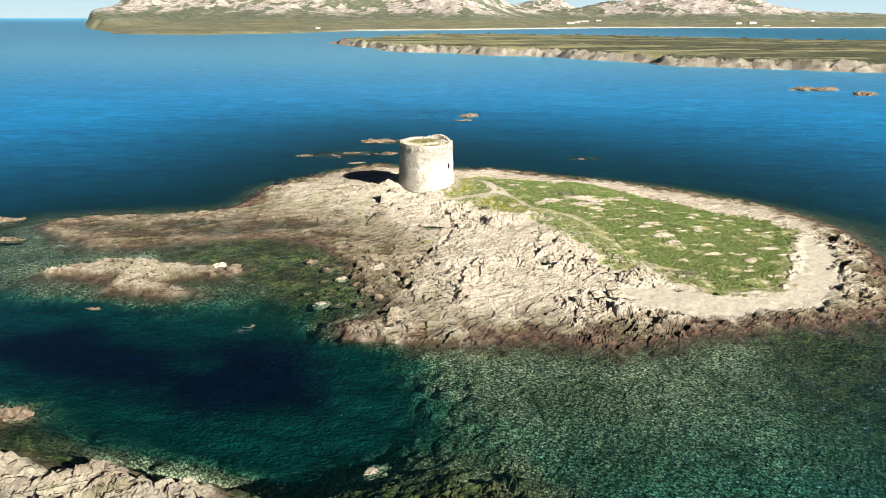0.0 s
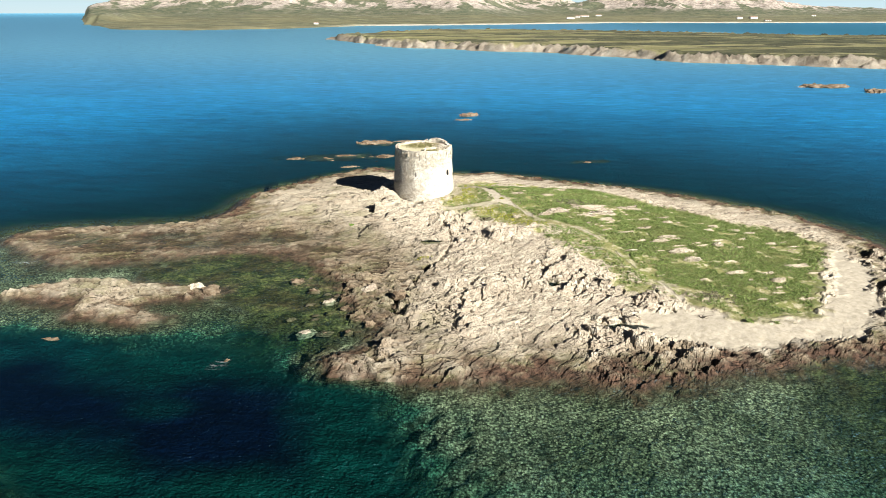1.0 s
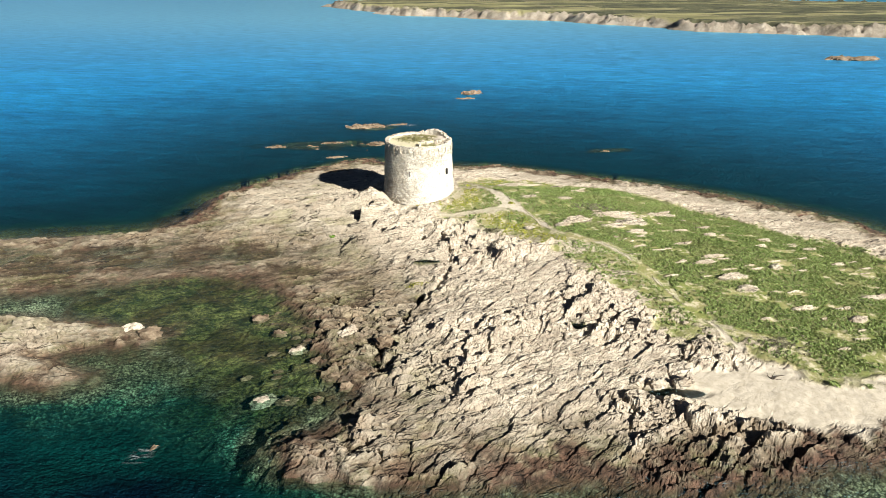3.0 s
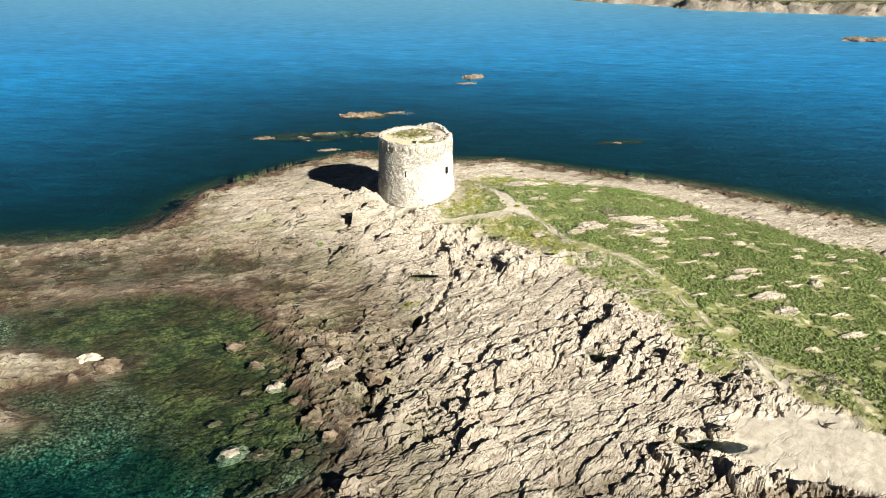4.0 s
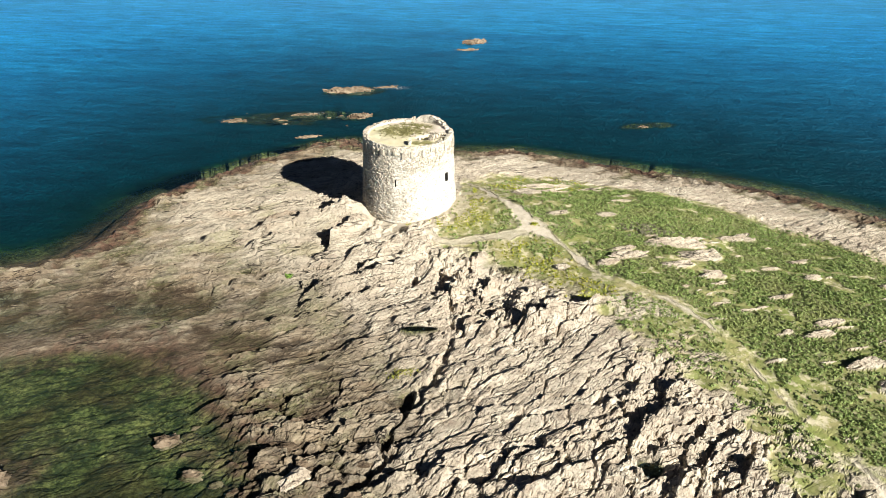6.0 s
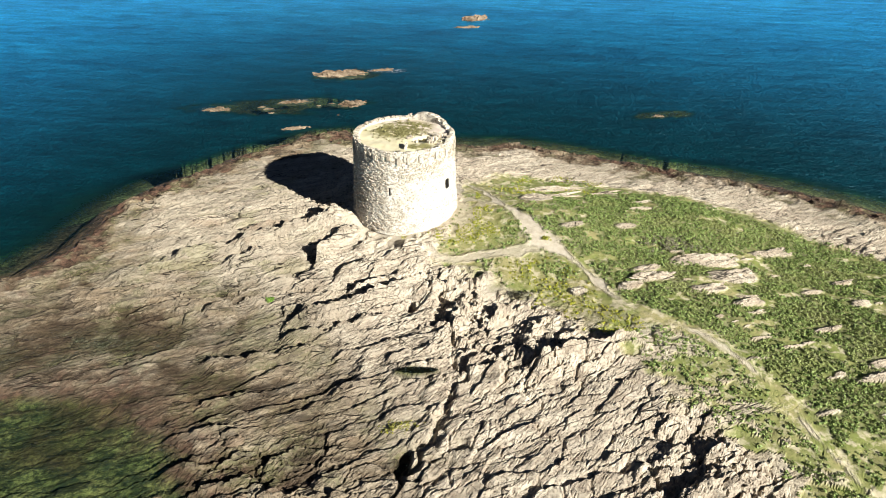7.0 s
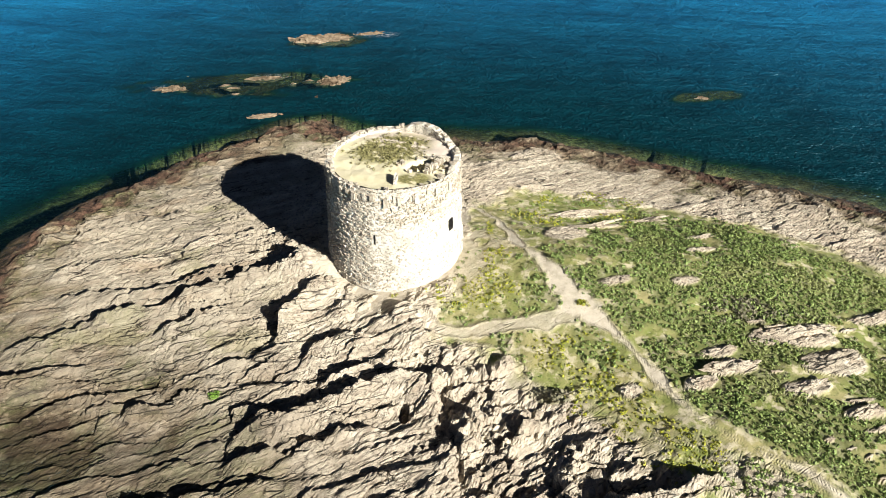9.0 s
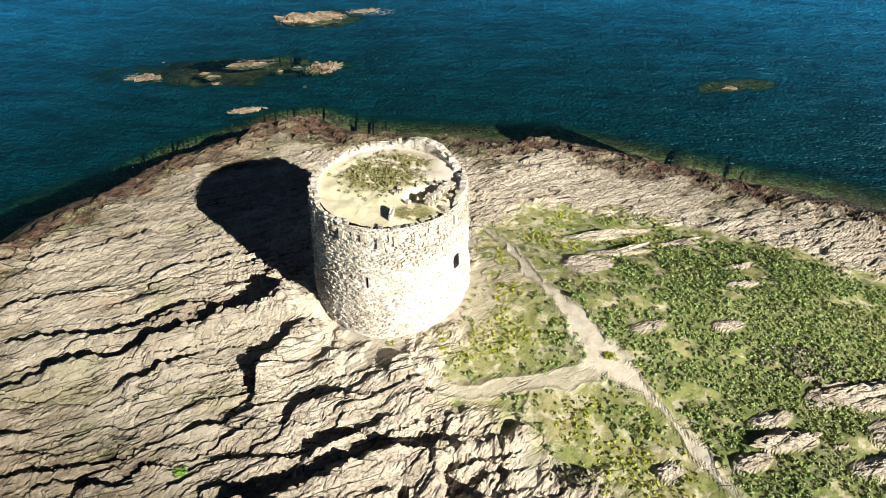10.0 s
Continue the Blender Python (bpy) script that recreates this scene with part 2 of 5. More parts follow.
def soft_noise(x, y, seed=0):
    """Smooth value noise, 0 to 1, on arrays."""
    ix, iy = np.floor(x), np.floor(y)
    fx, fy = x - ix, y - iy
    fx, fy = fx * fx * fx * (fx * (fx * 6 - 15) + 10), fy * fy * fy * (fy * (fy * 6 - 15) + 10)
    ix, iy = ix.astype(np.int64), iy.astype(np.int64)
    a, b = lattice(ix, iy, seed), lattice(ix + 1, iy, seed)
    c, d = lattice(ix, iy + 1, seed), lattice(ix + 1, iy + 1, seed)
    return (a + (b - a) * fx) * (1 - fy) + (c + (d - c) * fx) * fy


def fractal(x, y, octaves=4, seed=0, gain=0.5):
    total, amp, norm = 0, 1.0, 0
    for k in range(octaves):
        total = total + amp * soft_noise(x * 2.03 ** k + 17.3 * k, y * 2.03 ** k - 9.1 * k, seed + k)
        norm += amp
        amp *= gain
    return total / norm


def inside_distance(x, y, outline):
    """Distance to a closed outline, positive inside."""
    best = np.full(x.shape, 1e9)
    odd = np.zeros(x.shape, bool)
    for (ax, ay), (bx, by) in zip(outline, outline[1:] + outline[:1]):
        dx, dy = bx - ax, by - ay
        t = np.clip(((x - ax) * dx + (y - ay) * dy) / (dx * dx + dy * dy), 0, 1)
        best = np.minimum(best, np.hypot(x - ax - t * dx, y - ay - t * dy))
        if ay != by:
            odd ^= ((ay > y) != (by > y)) & (x < ax + (y - ay) * dx / dy)
    return np.where(odd, best, -best)


def line_distance(x, y, line):
    best = np.full(x.shape, 1e9)
    for (ax, ay), (bx, by) in zip(line, line[1:]):
        dx, dy = bx - ax, by - ay
        t = np.clip(((x - ax) * dx + (y - ay) * dy) / (dx * dx + dy * dy), 0, 1)
        best = np.minimum(best, np.hypot(x - ax - t * dx, y - ay - t * dy))
    return best


def smooth(a, b, v):
    t = np.clip((v - a) / (b - a), 0, 1)
    return t * t * (3 - 2 * t)


# ---- plan of the islet (metres, camera starts over the origin) ----
SHORE = [(-12, 67), (-6, 67.5), (0, 67), (4, 67), (11, 68), (19, 66.5), (25, 68), (33, 70), (42, 72), (49, 72.5), (56, 75), (63, 84),
         (68, 98), (69.5, 108), (68, 116), (64, 123.5), (58, 129), (52, 134.3), (44, 140.5), (37, 144.2), (29, 147), (20, 151.6), (12, 155), (5, 155),
         (-5, 155.5), (-11, 157), (-15, 160), (-19, 159), (-22, 156), (-27.5, 151.5), (-31, 146.5), (-35.5, 142), (-39, 135), (-39.5, 126), (-42, 120), (-48, 117)]
SHORE += [(-57, 116), (-64, 115), (-71, 112), (-71, 109), (-62, 102), (-58, 99), (-50, 99), (-41, 102), (-33, 104), (-25, 103),
          (-19, 99), (-14, 94), (-12, 88), (-10, 82), (-7, 77), (-9, 73), (-13, 71)]
SKERRY = [(-59, 87), (-54, 91), (-48, 92.5), (-38, 91), (-30, 89.5), (-31, 87), (-38, 86), (-41, 84), (-34, 81), (-38, 79), (-46, 81), (-48, 84)]
NEAR_ROCK = [(-70, 46), (-45, 47), (-38, 46), (-31, 43.5), (-27, 44.5), (-18, 42), (-14, 38), (-16, 30), (-70, 30)]
NEAR_ROCK_B = [(-60, 51), (-44, 53.5), (-40, 53), (-41, 51), (-50, 49)]
REEF = [(-46, 98), (-38, 103), (-30, 107), (-20, 109), (-6, 107), (-1, 99), (-3, 89), (-6, 81), (-13, 75), (-21, 78), (-29, 86), (-44, 95)]
NEAR_REEF_B = [(-62, 47), (-62, 54.5), (-44, 56.5), (-34, 51.5), (-24, 48), (-14, 45), (-12, 41), (-20, 38)]
NEAR_REEF = [(-20, 41), (-9, 46), (-4, 46), (5, 45.5), (9, 42), (4, 36), (-20, 36)]
BROWN = [(-72, 113), (-48, 117), (-41, 121), (-34, 123), (-24, 119), (-14, 113), (-5, 107), (-1, 99), (-4, 88), (-7, 80), (-20, 80), (-60, 96)]
HOLE = [(-52.6, 68.6), (-43.8, 71), (-37.3, 68.8), (-29.2, 66.8), (-21.8, 66.2), (-15, 64.3), (-11.8, 60.1), (-11.3, 53.8), (-11.7, 51.5), (-16.5, 52.8), (-24.2, 52),
        (-26.3, 53.2), (-32.3, 55.5), (-39.6, 57.6), (-47.2, 60.3), (-75, 64), (-75, 74)]
DIM = [(-26, 53), (-18, 54), (-10.4, 52.5), (-9.1, 46.9), (-15.4, 43.6), (-22.3, 46.8)]   # half-deep green water
GREEN = [(2, 136), (5, 140), (11, 141), (18, 140.5), (21.5, 138), (28, 136), (31, 133.3), (36, 129.3), (40.5, 126), (45, 121.6), (48, 118.3), (53, 114.3), (58, 111), (59.5, 107),
         (58, 101), (54, 96.3), (50.5, 89), (45.5, 80.5), (36, 79.5), (31, 83.5),
         (27, 88), (24, 85), (22.5, 90), (21, 96), (17, 99.5), (15, 104), (10, 111), (5, 116), (-1, 119), (0, 123)]
SAND = [(20, 79), (25, 82), (30, 83), (36, 80.5), (45, 81), (52, 89), (56, 96), (58, 104), (61, 103), (60, 93), (55, 84), (48, 76), (36, 73), (27, 72.5), (22, 75)]
PATH = [(0.8, 138.5), (3.1, 137), (5, 134.4), (5.8, 130.8), (6.6, 128.3), (7.8, 127), (8.4, 125.4), (9.2, 123.4), (10.1, 121.6), (11.2, 120.3), (12.2, 119.2), (13.1, 117.8),
        (13.8, 116.2), (14.6, 114.2), (15.2, 112.8), (16.2, 111.2), (17.6, 109.9), (19.2, 108.6), (21, 107.6), (22.7, 105.8), (24.2, 103.4), (24.8, 101.5), (25.4, 99.4), (26.3, 96.2),
        (27.2, 93.2), (28.5, 89.8), (30, 88.5), (32.1, 87.3), (34.3, 86.3), (35.7, 84.8), (36, 81.7)]
PATH_B = [(9.5, 120.8), (7.4, 120.4), (5.2, 120.2), (3.1, 120), (0.9, 119.7), (-0.3, 120.1), (-1.5, 121.2)]
PATH_C = [(28.9, 89.6), (29.3, 87.5), (30.2, 84.8)]
PATH_D = [(0.2, 119.5), (1.9, 118.6), (3.7, 118.3), (4.6, 118.2), (5.0, 119.3), (5.2, 120.1)]
HERB = [(2.4, 136.3), (4.8, 132.8), (5.6, 128.5), (5.6, 126.2), (6.6, 125), (6, 122.8), (3.8, 120.9), (1.3, 121.3), (-2, 122.2), (-5, 122.6), (-6, 123.6), (1.3, 125), (2.6, 129)]
HERB_B = [(4.7, 119.2), (8.7, 119.9), (10.8, 119.9), (12.6, 118.3), (14.4, 114.5), (15.8, 112.2), (18.5, 109.6), (16, 107.6), (13.2, 107), (10.6, 109.4), (7.7, 112.3), (5.6, 116.4)]
HERB_C = [(6, 131.5), (5.5, 136), (9, 140.8), (15.5, 142), (20, 139.5), (18, 134.5), (12, 133.5), (8, 132.5)]
LUSH = [(9.3, 119.4), (11.4, 119.3), (13.1, 116.3), (11.6, 115.6), (9.6, 117.1)]
GRAVEL = [(-0.5, 117), (3.5, 116.8), (5.5, 115.8), (8, 112.5), (10, 110), (8, 108), (4, 109), (1, 112)]
# long steps in the beds, from west to east: the rise of the crest and its line
LEDGES = [(1.15, [(-27.4, 122.6), (-22.8, 123.1), (-19.2, 124.4), (-16.6, 126.3), (-13.4, 127), (-10.8, 129)]), (0.7, [(-31.5, 125), (-27.6, 125.4), (-23.7, 125.5), (-20.5, 127.2), (-16.7, 128.4)]),
          (0.9, [(-22, 120.6), (-19.8, 121.5), (-17.6, 122.6), (-16.3, 123.8)]), (1.0, [(-12.3, 119.6), (-12.4, 122), (-11.2, 123.8), (-10.2, 125.4), (-9.2, 126.5)]),
          (0.6, [(-33.3, 119.8), (-29.4, 120.8), (-27.6, 121.8), (-25.3, 122.6)]), (1.1, [(-13.4, 112.7), (-10.7, 112.9), (-8.5, 113.5), (-5.7, 114.8), (-3.1, 115.5), (-0.5, 116)]),
          (0.7, [(-8.6, 115), (-7.9, 115.9), (-5.9, 116.7), (-4.6, 117.5), (-2.6, 118.5)]), (0.55, [(-22.5, 113.4), (-20.5, 114), (-18.4, 114.5)]), (0.6, [(-10.4, 117.2), (-9.4, 119.1), (-6.9, 119.6), (-5, 119.4)]),
          (0.5, [(-38, 134), (-31.7, 134.5), (-27.8, 136.3), (-23.6, 137.8)]), (0.6, [(-14, 109.8), (-9.5, 110.5), (-6.8, 111.6), (-3.1, 111.7)]),
          (0.5, [(-20, 107.2), (-15.5, 107.5), (-10, 108.6)]), (0.85, [(6.5, 104.2), (8.2, 104.8), (11.4, 105.8), (14.1, 106.6), (16.6, 107.4)]),
          (0.5, [(-34, 128.6), (-29, 129.4), (-25, 130.6)]), (0.45, [(-36, 116.5), (-31, 117), (-26.5, 118)]), (0.6, [(-1.5, 109.6), (0.6, 110.6), (2.2, 112.6)])]
CLEFTS = [(-16.2, 131.1, 2.6, 0.5, 0.7), (-2.7, 113.1, 0.35, 0.7, 1.0), (-1.7, 104.5, 1.5, 0.5, 0.5)]   # dark hollows: x, y, half sizes, depth
FAULT_Y, FAULT_X = (76, 84, 92, 100, 108, 117, 122), (-8, -6, -4, -0.3, 1.2, -1.2, -4)
TOWER = (-3.93, 130.0)
rng_out = random.Random(3)
# bare outcrops that break through the green: x, y, half length, half width, height
OUTCROPS = [(19.4, 115.6, 2.4, 0.8, 0.7), (17.2, 114.3, 1.3, 0.6, 0.5), (25.2, 119.2, 3.6, 0.8, 0.8), (27.2, 116.6, 2.6, 1.1, 0.6), (24.0, 114.0, 2.0, 0.6, 0.5), (10.6, 130.8, 2.0, 1.4, 0.35),
            (12.2, 113.9, 0.8, 0.6, 0.4), (13.3, 123.8, 1.6, 0.5, 0.25), (18.8, 124.3, 1.2, 0.5, 0.25), (21.6, 128.8, 1.4, 0.4, 0.25)]
OUTCROPS += [(13.8, 133.4, 3.0, 0.5, 0.4), (12.1, 136.0, 3.2, 0.6, 0.5), (34.7, 99.2, 2.0, 0.6, 0.6), (35.8, 96.8, 1.2, 0.7, 0.5), (32.9, 103.0, 1.5, 0.4, 0.4), (34.6, 104.6, 1.6, 0.4, 0.35),
             (32.2, 108.7, 1.6, 0.35, 0.3), (26.8, 112.0, 1.5, 0.5, 0.6), (26.6, 118.6, 2.2, 0.6, 0.5), (32.9, 121.8, 2.8, 0.6, 0.6)]
OUTCROPS += [(18.5, 135.2, 3.0, 0.35, 0.3), (14.5, 137.0, 3.4, 0.35, 0.3), (22.6, 131.4, 1.4, 0.3, 0.2), (26.4, 137.0, 1.6, 0.3, 0.2)]
OUTCROPS += [(37.8, 116.8, 1.4, 0.4, 0.3), (37.2, 112.9, 1.0, 0.5, 0.4), (44.4, 111.7, 1.0, 0.4, 0.3), (19.3, 117.2, 1.6, 0.5, 0.35), (33.8, 114.7, 1.4, 0.4, 0.3), (41.4, 102.0, 0.8, 0.7, 0.5),
             (40.2, 92.6, 1.7, 0.4, 0.35), (45.3, 90.5, 1.2, 0.7, 0.45), (50.4, 95.9, 2.2, 0.4, 0.3), (49.5, 109.5, 1.3, 0.4, 0.3), (50.9, 104.8, 1.1, 0.4, 0.3)]
for k in range(70):
    OUTCROPS.append((rng_out.uniform(22, 54), rng_out.uniform(84, 126), rng_out.uniform(0.4, 1.3), rng_out.uniform(0.1, 0.22), rng_out.uniform(0.15, 0.28)))
FOAM = [(-24.5, 175.5, 3.5, 1.0), (-11, 194, 4, 0.9), (7, 231, 4.5, 0.8), (9, 239, 4, 0.8), (-30.5, 137, 2.0, 0.8), (-36, 135, 1.2, 0.8), (-62, 99.5, 3, 0.7), (-24, 70, 1.2, 0.5), (-38, 171, 2.5, 0.8)]
POOLS = [(21.3, 77.6, 2.6, 0.7, 0.85), (14.5, 88.8, 0.9, 0.6, 1.4), (-1.8, 104.6, 1.5, 0.35, 1.85)]


def green_share(x, y, gd, way):
    """How densely the leafy plants stand, by the distance from the edge and from the paths."""
    path_x = np.interp(y, [p[1] for p in PATH[::-1]], [p[0] for p in PATH[::-1]])
    east = smooth(-0.3, 1.2, x - path_x - 1.0)
    gaps = smooth(0.24, 0.40, fractal(x / 2.6, y / 1.5, 4, 71)) * smooth(0.15, 0.27, fractal(x / 9, y / 6, 3, 73))
    thin = smooth(-0.8, 0.8, inside_distance(x, y, HERB_B)) * (1 - smooth(-0.6, 0.4, inside_distance(x, y, LUSH)))
    thin = np.maximum(thin, np.maximum(smooth(-0.8, 0.8, inside_distance(x, y, HERB)), smooth(14.5, 11, x) * smooth(126.5, 129, y)))
    thin = np.maximum(thin, 0.75 * smooth(130.5, 133, y - 0.25 * (x - 12)) * smooth(0.44, 0.52, fractal(x / 5, y / 0.9, 3, 75)))
    return (0.97 * east + 0.5 * (1 - east)) * smooth(0.2, 2.0, gd) * gaps * smooth(0.45, 0.95, way) * (1 - 0.93 * thin)


def slabs(u, v, seed):
    """Broken slabs: the gap to the next one, two random numbers of the slab, and the place within it."""
    iu, iv = np.floor(u).astype(np.int64), np.floor(v).astype(np.int64)
    f1, f2 = np.full(u.shape, 9.0), np.full(u.shape, 9.0)
    r1, r2, pu, pv = np.zeros(u.shape), np.zeros(u.shape), np.zeros(u.shape), np.zeros(u.shape)
    for a in (-1, 0, 1):
        for b in (-1, 0, 1):
            ku, kv = iu + a, iv + b
            du, dv = u - ku - lattice(ku, kv, seed), v - kv - lattice(ku, kv, seed + 1)
            dd = np.hypot(du, dv)
            first = dd < f1
            f2 = np.where(first, f1, np.minimum(f2, dd))
            r1, r2 = np.where(first, lattice(ku, kv, seed + 2), r1), np.where(first, lattice(ku, kv, seed + 3), r2)
            pu, pv, f1 = np.where(first, du, pu), np.where(first, dv, pv), np.where(first, dd, f1)
    return f2 - f1, r1, r2, pu, pv


def ledge_rise(x, y):
    """Crests that ramp up from the south and break off to the north."""
    z = np.zeros(x.shape)
    for rise, line in LEDGES:
        lx, ly = [p[0] for p in line], [p[1] for p in line]
        close = (x > min(lx) - 3) & (x < max(lx) + 3) & (y > min(ly) - 5) & (y < max(ly) + 3)
        if not close.any():
            continue
        cx, cy = x[close], y[close]
        cx, cy = cx + 0.7 * (fractal(cx / 1.3, cy / 1.3, 4, 141, 0.6) - 0.5), cy + 0.9 * (fractal(cx / 1.1, cy / 1.1, 4, 143, 0.6) - 0.5)
        best, side, along, run, total = np.full(cx.shape, 1e9), np.zeros(cx.shape), np.zeros(cx.shape), 0.0, 0.0
        for (ax, ay), (bx, by) in zip(line, line[1:]):
            dx, dy = bx - ax, by - ay
            size = math.hypot(dx, dy)
            t = np.clip(((cx - ax) * dx + (cy - ay) * dy) / size ** 2, 0, 1)
            far = np.hypot(cx - ax - t * dx, cy - ay - t * dy)
            nearer = far < best
            side = np.where(nearer, (dx * (cy - ay) - dy * (cx - ax)) / size, side)
            along, best = np.where(nearer, run + t * size, along), np.minimum(best, far)
            run += size
        s = np.where(side < 0, -best, best)
        shape = np.where(s < 0, smooth(-2.6, 0.0, s) ** 1.3, 1 - 1.35 * smooth(0.0, 0.3, s) + 0.35 * smooth(0.5, 2.2, s))
        taper = smooth(-0.3, 1.6, along) * smooth(-0.3, 1.6, run - along) * smooth(2.8, 1.8, best)
        z[close] += rise * shape * taper * (0.7 + 0.6 * fractal(cx / 2, cy / 2, 2, 147))
    return z


def land(x, y):
    """Height of the ground and the shares of wet reef, sea floor, sand and turf."""
    wob = 2.4 * (fractal(x / 5, y / 5, 4, 3) - 0.5) + 2.2 * (fractal(x / 1.6, y / 1.6, 3, 8) - 0.5)
    d_isle = inside_distance(x, y, SHORE)
    d = np.maximum(d_isle, inside_distance(x, y, SKERRY) - 0.3)
    d = np.maximum(d, np.maximum(inside_distance(x, y, NEAR_ROCK), inside_distance(x, y, NEAR_ROCK_B))) + wob
    bay = inside_distance(x, y, REEF)
    reef = smooth(-3.0, 3.0, np.maximum(bay, np.maximum(inside_distance(x, y, NEAR_REEF), inside_distance(x, y, NEAR_REEF_B))) + 2.5 * wob)
    outer = np.maximum(inside_distance(x, y, SKERRY), np.maximum(inside_distance(x, y, NEAR_ROCK), inside_distance(x, y, NEAR_ROCK_B))) + wob
    reef = reef * (1 - smooth(-1.5, 1.0, outer))
    # broad form: a low dome, a spine through the middle, the tower's mound
    up = np.clip(d, 0, None)
    base = 0.05 + 0.8 * (1 - np.exp(-up / 7.5)) + 0.7 * (1 - np.exp(-up / 20.0))
    base += 1.4 * np.exp(-(((x - 14) / 13) ** 2 + ((y - 110) / 16) ** 2))
    base += 1.55 * np.exp(-(((x - 1) / 13) ** 2 + ((y - 130) / 8.5) ** 2)) + 0.5 * np.exp(-(((x - 36) / 14) ** 2 + ((y - 102) / 10) ** 2))
    base -= 1.0 * smooth(-4, -22, x) * smooth(128, 112, y) * smooth(0, 6, up)
    for mx_, my_, rx_, ry_, up_ in ((12, 126, 9, 7, 1.83), (26, 128, 9, 8, 1.64), (24, 113, 8, 7, 0.8), (38, 108, 9, 9, 0.8), (9, 113, 5, 4, -0.3), (17, 102, 6, 6, 0.3), (-8, 110, 6, 6, -0.3), (-3, 121, 5, 3, 0.6), (4, 143, 7, 6, 0.7)):
        base += up_ * np.exp(-((x - mx_) / rx_) ** 2 - ((y - my_) / ry_) ** 2)
    base += 1.5 * np.exp(-(((x + 10.4) / 2.3) ** 2 + ((y - 127.3) / 2.3) ** 2))
    base += (0.6 + 0.9 * smooth(62, 56, y)) * smooth(-0.2, 2.5, outer)
    ds = d - 0.85 * wob   # the sea floor falls off more evenly than the shore's edge
    below = -0.15 - 1.5 * (1 - np.exp(np.minimum(ds, 0) / 7.0)) - 0.9 * smooth(-6, -30, ds)
    below = below * (1 - reef) + reef * np.maximum(below, -0.58)
    hole = smooth(-10, 5, inside_distance(x, y, HOLE) + 9 * (fractal(x / 7, y / 7, 4, 15) - 0.5))
    below -= 2.6 * smooth(-3, 3, inside_distance(x, y, DIM) + 2 * wob)
    below -= 6 * hole * (1 - 0.35 * smooth(0.5, 0.7, fractal(x / 8, y / 5, 3, 19)))
    below -= 2.2 * smooth(-17, -3, inside_distance(x, y, HOLE) + 3 * wob) * smooth(-1, -5, d)
    below -= 3.0 * smooth(-1.0, -8, ds) * smooth(118, 132, y + 0.1 * np.abs(x))
    below -= (13 * smooth(152, 185, y + 0.35 * np.abs(x)) + 11 * smooth(80, 112, -x + 0.3 * (y - 100)) + 8 * smooth(72, 100, x)) * smooth(-0.5, -7, ds)
    for hx, hy, rx, ry in ((-27, 173.2, 19, 5.5), (-17, 191, 9, 4), (36, 168.5, 7, 2.5), (8, 238, 8, 7)):
        awash = smooth(1.25, 0.6, np.hypot((x - hx) / rx, (y - hy - 0.12 * (x - hx)) / ry) + 0.9 * (fractal(x / 4, y / 3, 4, 151, 0.6) - 0.5))
        below = below * (1 - awash) + awash * np.maximum(below, -1.3)
    z = below + (base - below) * smooth(-0.7, 0.7, d)
    z = np.where(d > 0, z * (1 - 0.72 * reef), z)
    # covers
    gd = inside_distance(x, y, GREEN) + 1.5 * wob
    turf = smooth(-0.5, 1.2, gd)
    sand = smooth(-0.8, 1.0, inside_distance(x, y, SAND) + 1.2 * wob)
    apron = smooth(11.0, 6.4, np.hypot(x - TOWER[0], y - TOWER[1]) + wob) * smooth(0.34, 0.52, fractal(x / 1.6, y / 1.6, 4, 99)) * smooth(-11, -8, x + 0.3 * (130 - y))
    tread = 0.5 * wob + 0.3
    faint = 1 - 0.6 * smooth(113.5, 111.5, y) * smooth(107.6, 109, y)
    walkway = smooth(0.85, 0.25, line_distance(x, y, PATH) + tread + 0.25 * smooth(114, 111, y) - 0.55 * smooth(128.5, 125, y) * smooth(118.5, 121, y)) * faint
    walkway = np.maximum(walkway, 0.75 * smooth(0.85, 0.3, line_distance(x, y, PATH_B) + tread - 0.25))
    walkway = np.maximum(walkway, np.maximum(smooth(1.1, 0.4, line_distance(x, y, PATH_C) + tread), 0.6 * smooth(0.6, 0.2, line_distance(x, y, PATH_D) + tread)))
    walkway = np.maximum(walkway, smooth(-0.6, 0.6, 1.5 - np.hypot(x - 9.8, y - 121.4) + wob))
    crag = 0 * x
    for ox, oy, lx, ly, h in OUTCROPS:
        close = (np.abs(x - ox) < 2 * lx + 1) & (np.abs(y - oy) < 2 * lx + 1)
        if close.any():
            u, v = (x - ox) * 0.975 + (y - oy) * 0.22, (y - oy) * 0.975 - (x - ox) * 0.22
            crag = np.where(close, np.maximum(crag, h * smooth(1.2, 0.5, np.hypot(u / lx, v / ly) - 0.35 * wob)), crag)
    beside = smooth(0.5, 2.5, np.interp(y, [p[1] for p in PATH[::-1]], [p[0] for p in PATH[::-1]]) - x) * smooth(112, 107, y)
    turf = turf * (1 - 0.85 * beside * smooth(0.47, 0.54, fractal(x / 2.4, y / 1.1, 4, 107)))
    turf = turf * (1 - smooth(0.02, 0.15, crag))
    sand = np.maximum(sand * (1 - turf), walkway)
    sand = np.maximum(sand, 0.82 * apron)
    gravel = smooth(-1.2, 1.2, inside_distance(x, y, GRAVEL) + 1.5 * wob)
    sand = np.maximum(sand, 0.7 * gravel * smooth(0.36, 0.5, fractal(x / 1.1, y / 1.1, 4, 105)))
    turf = turf * (1 - walkway) * (1 - 0.75 * apron)
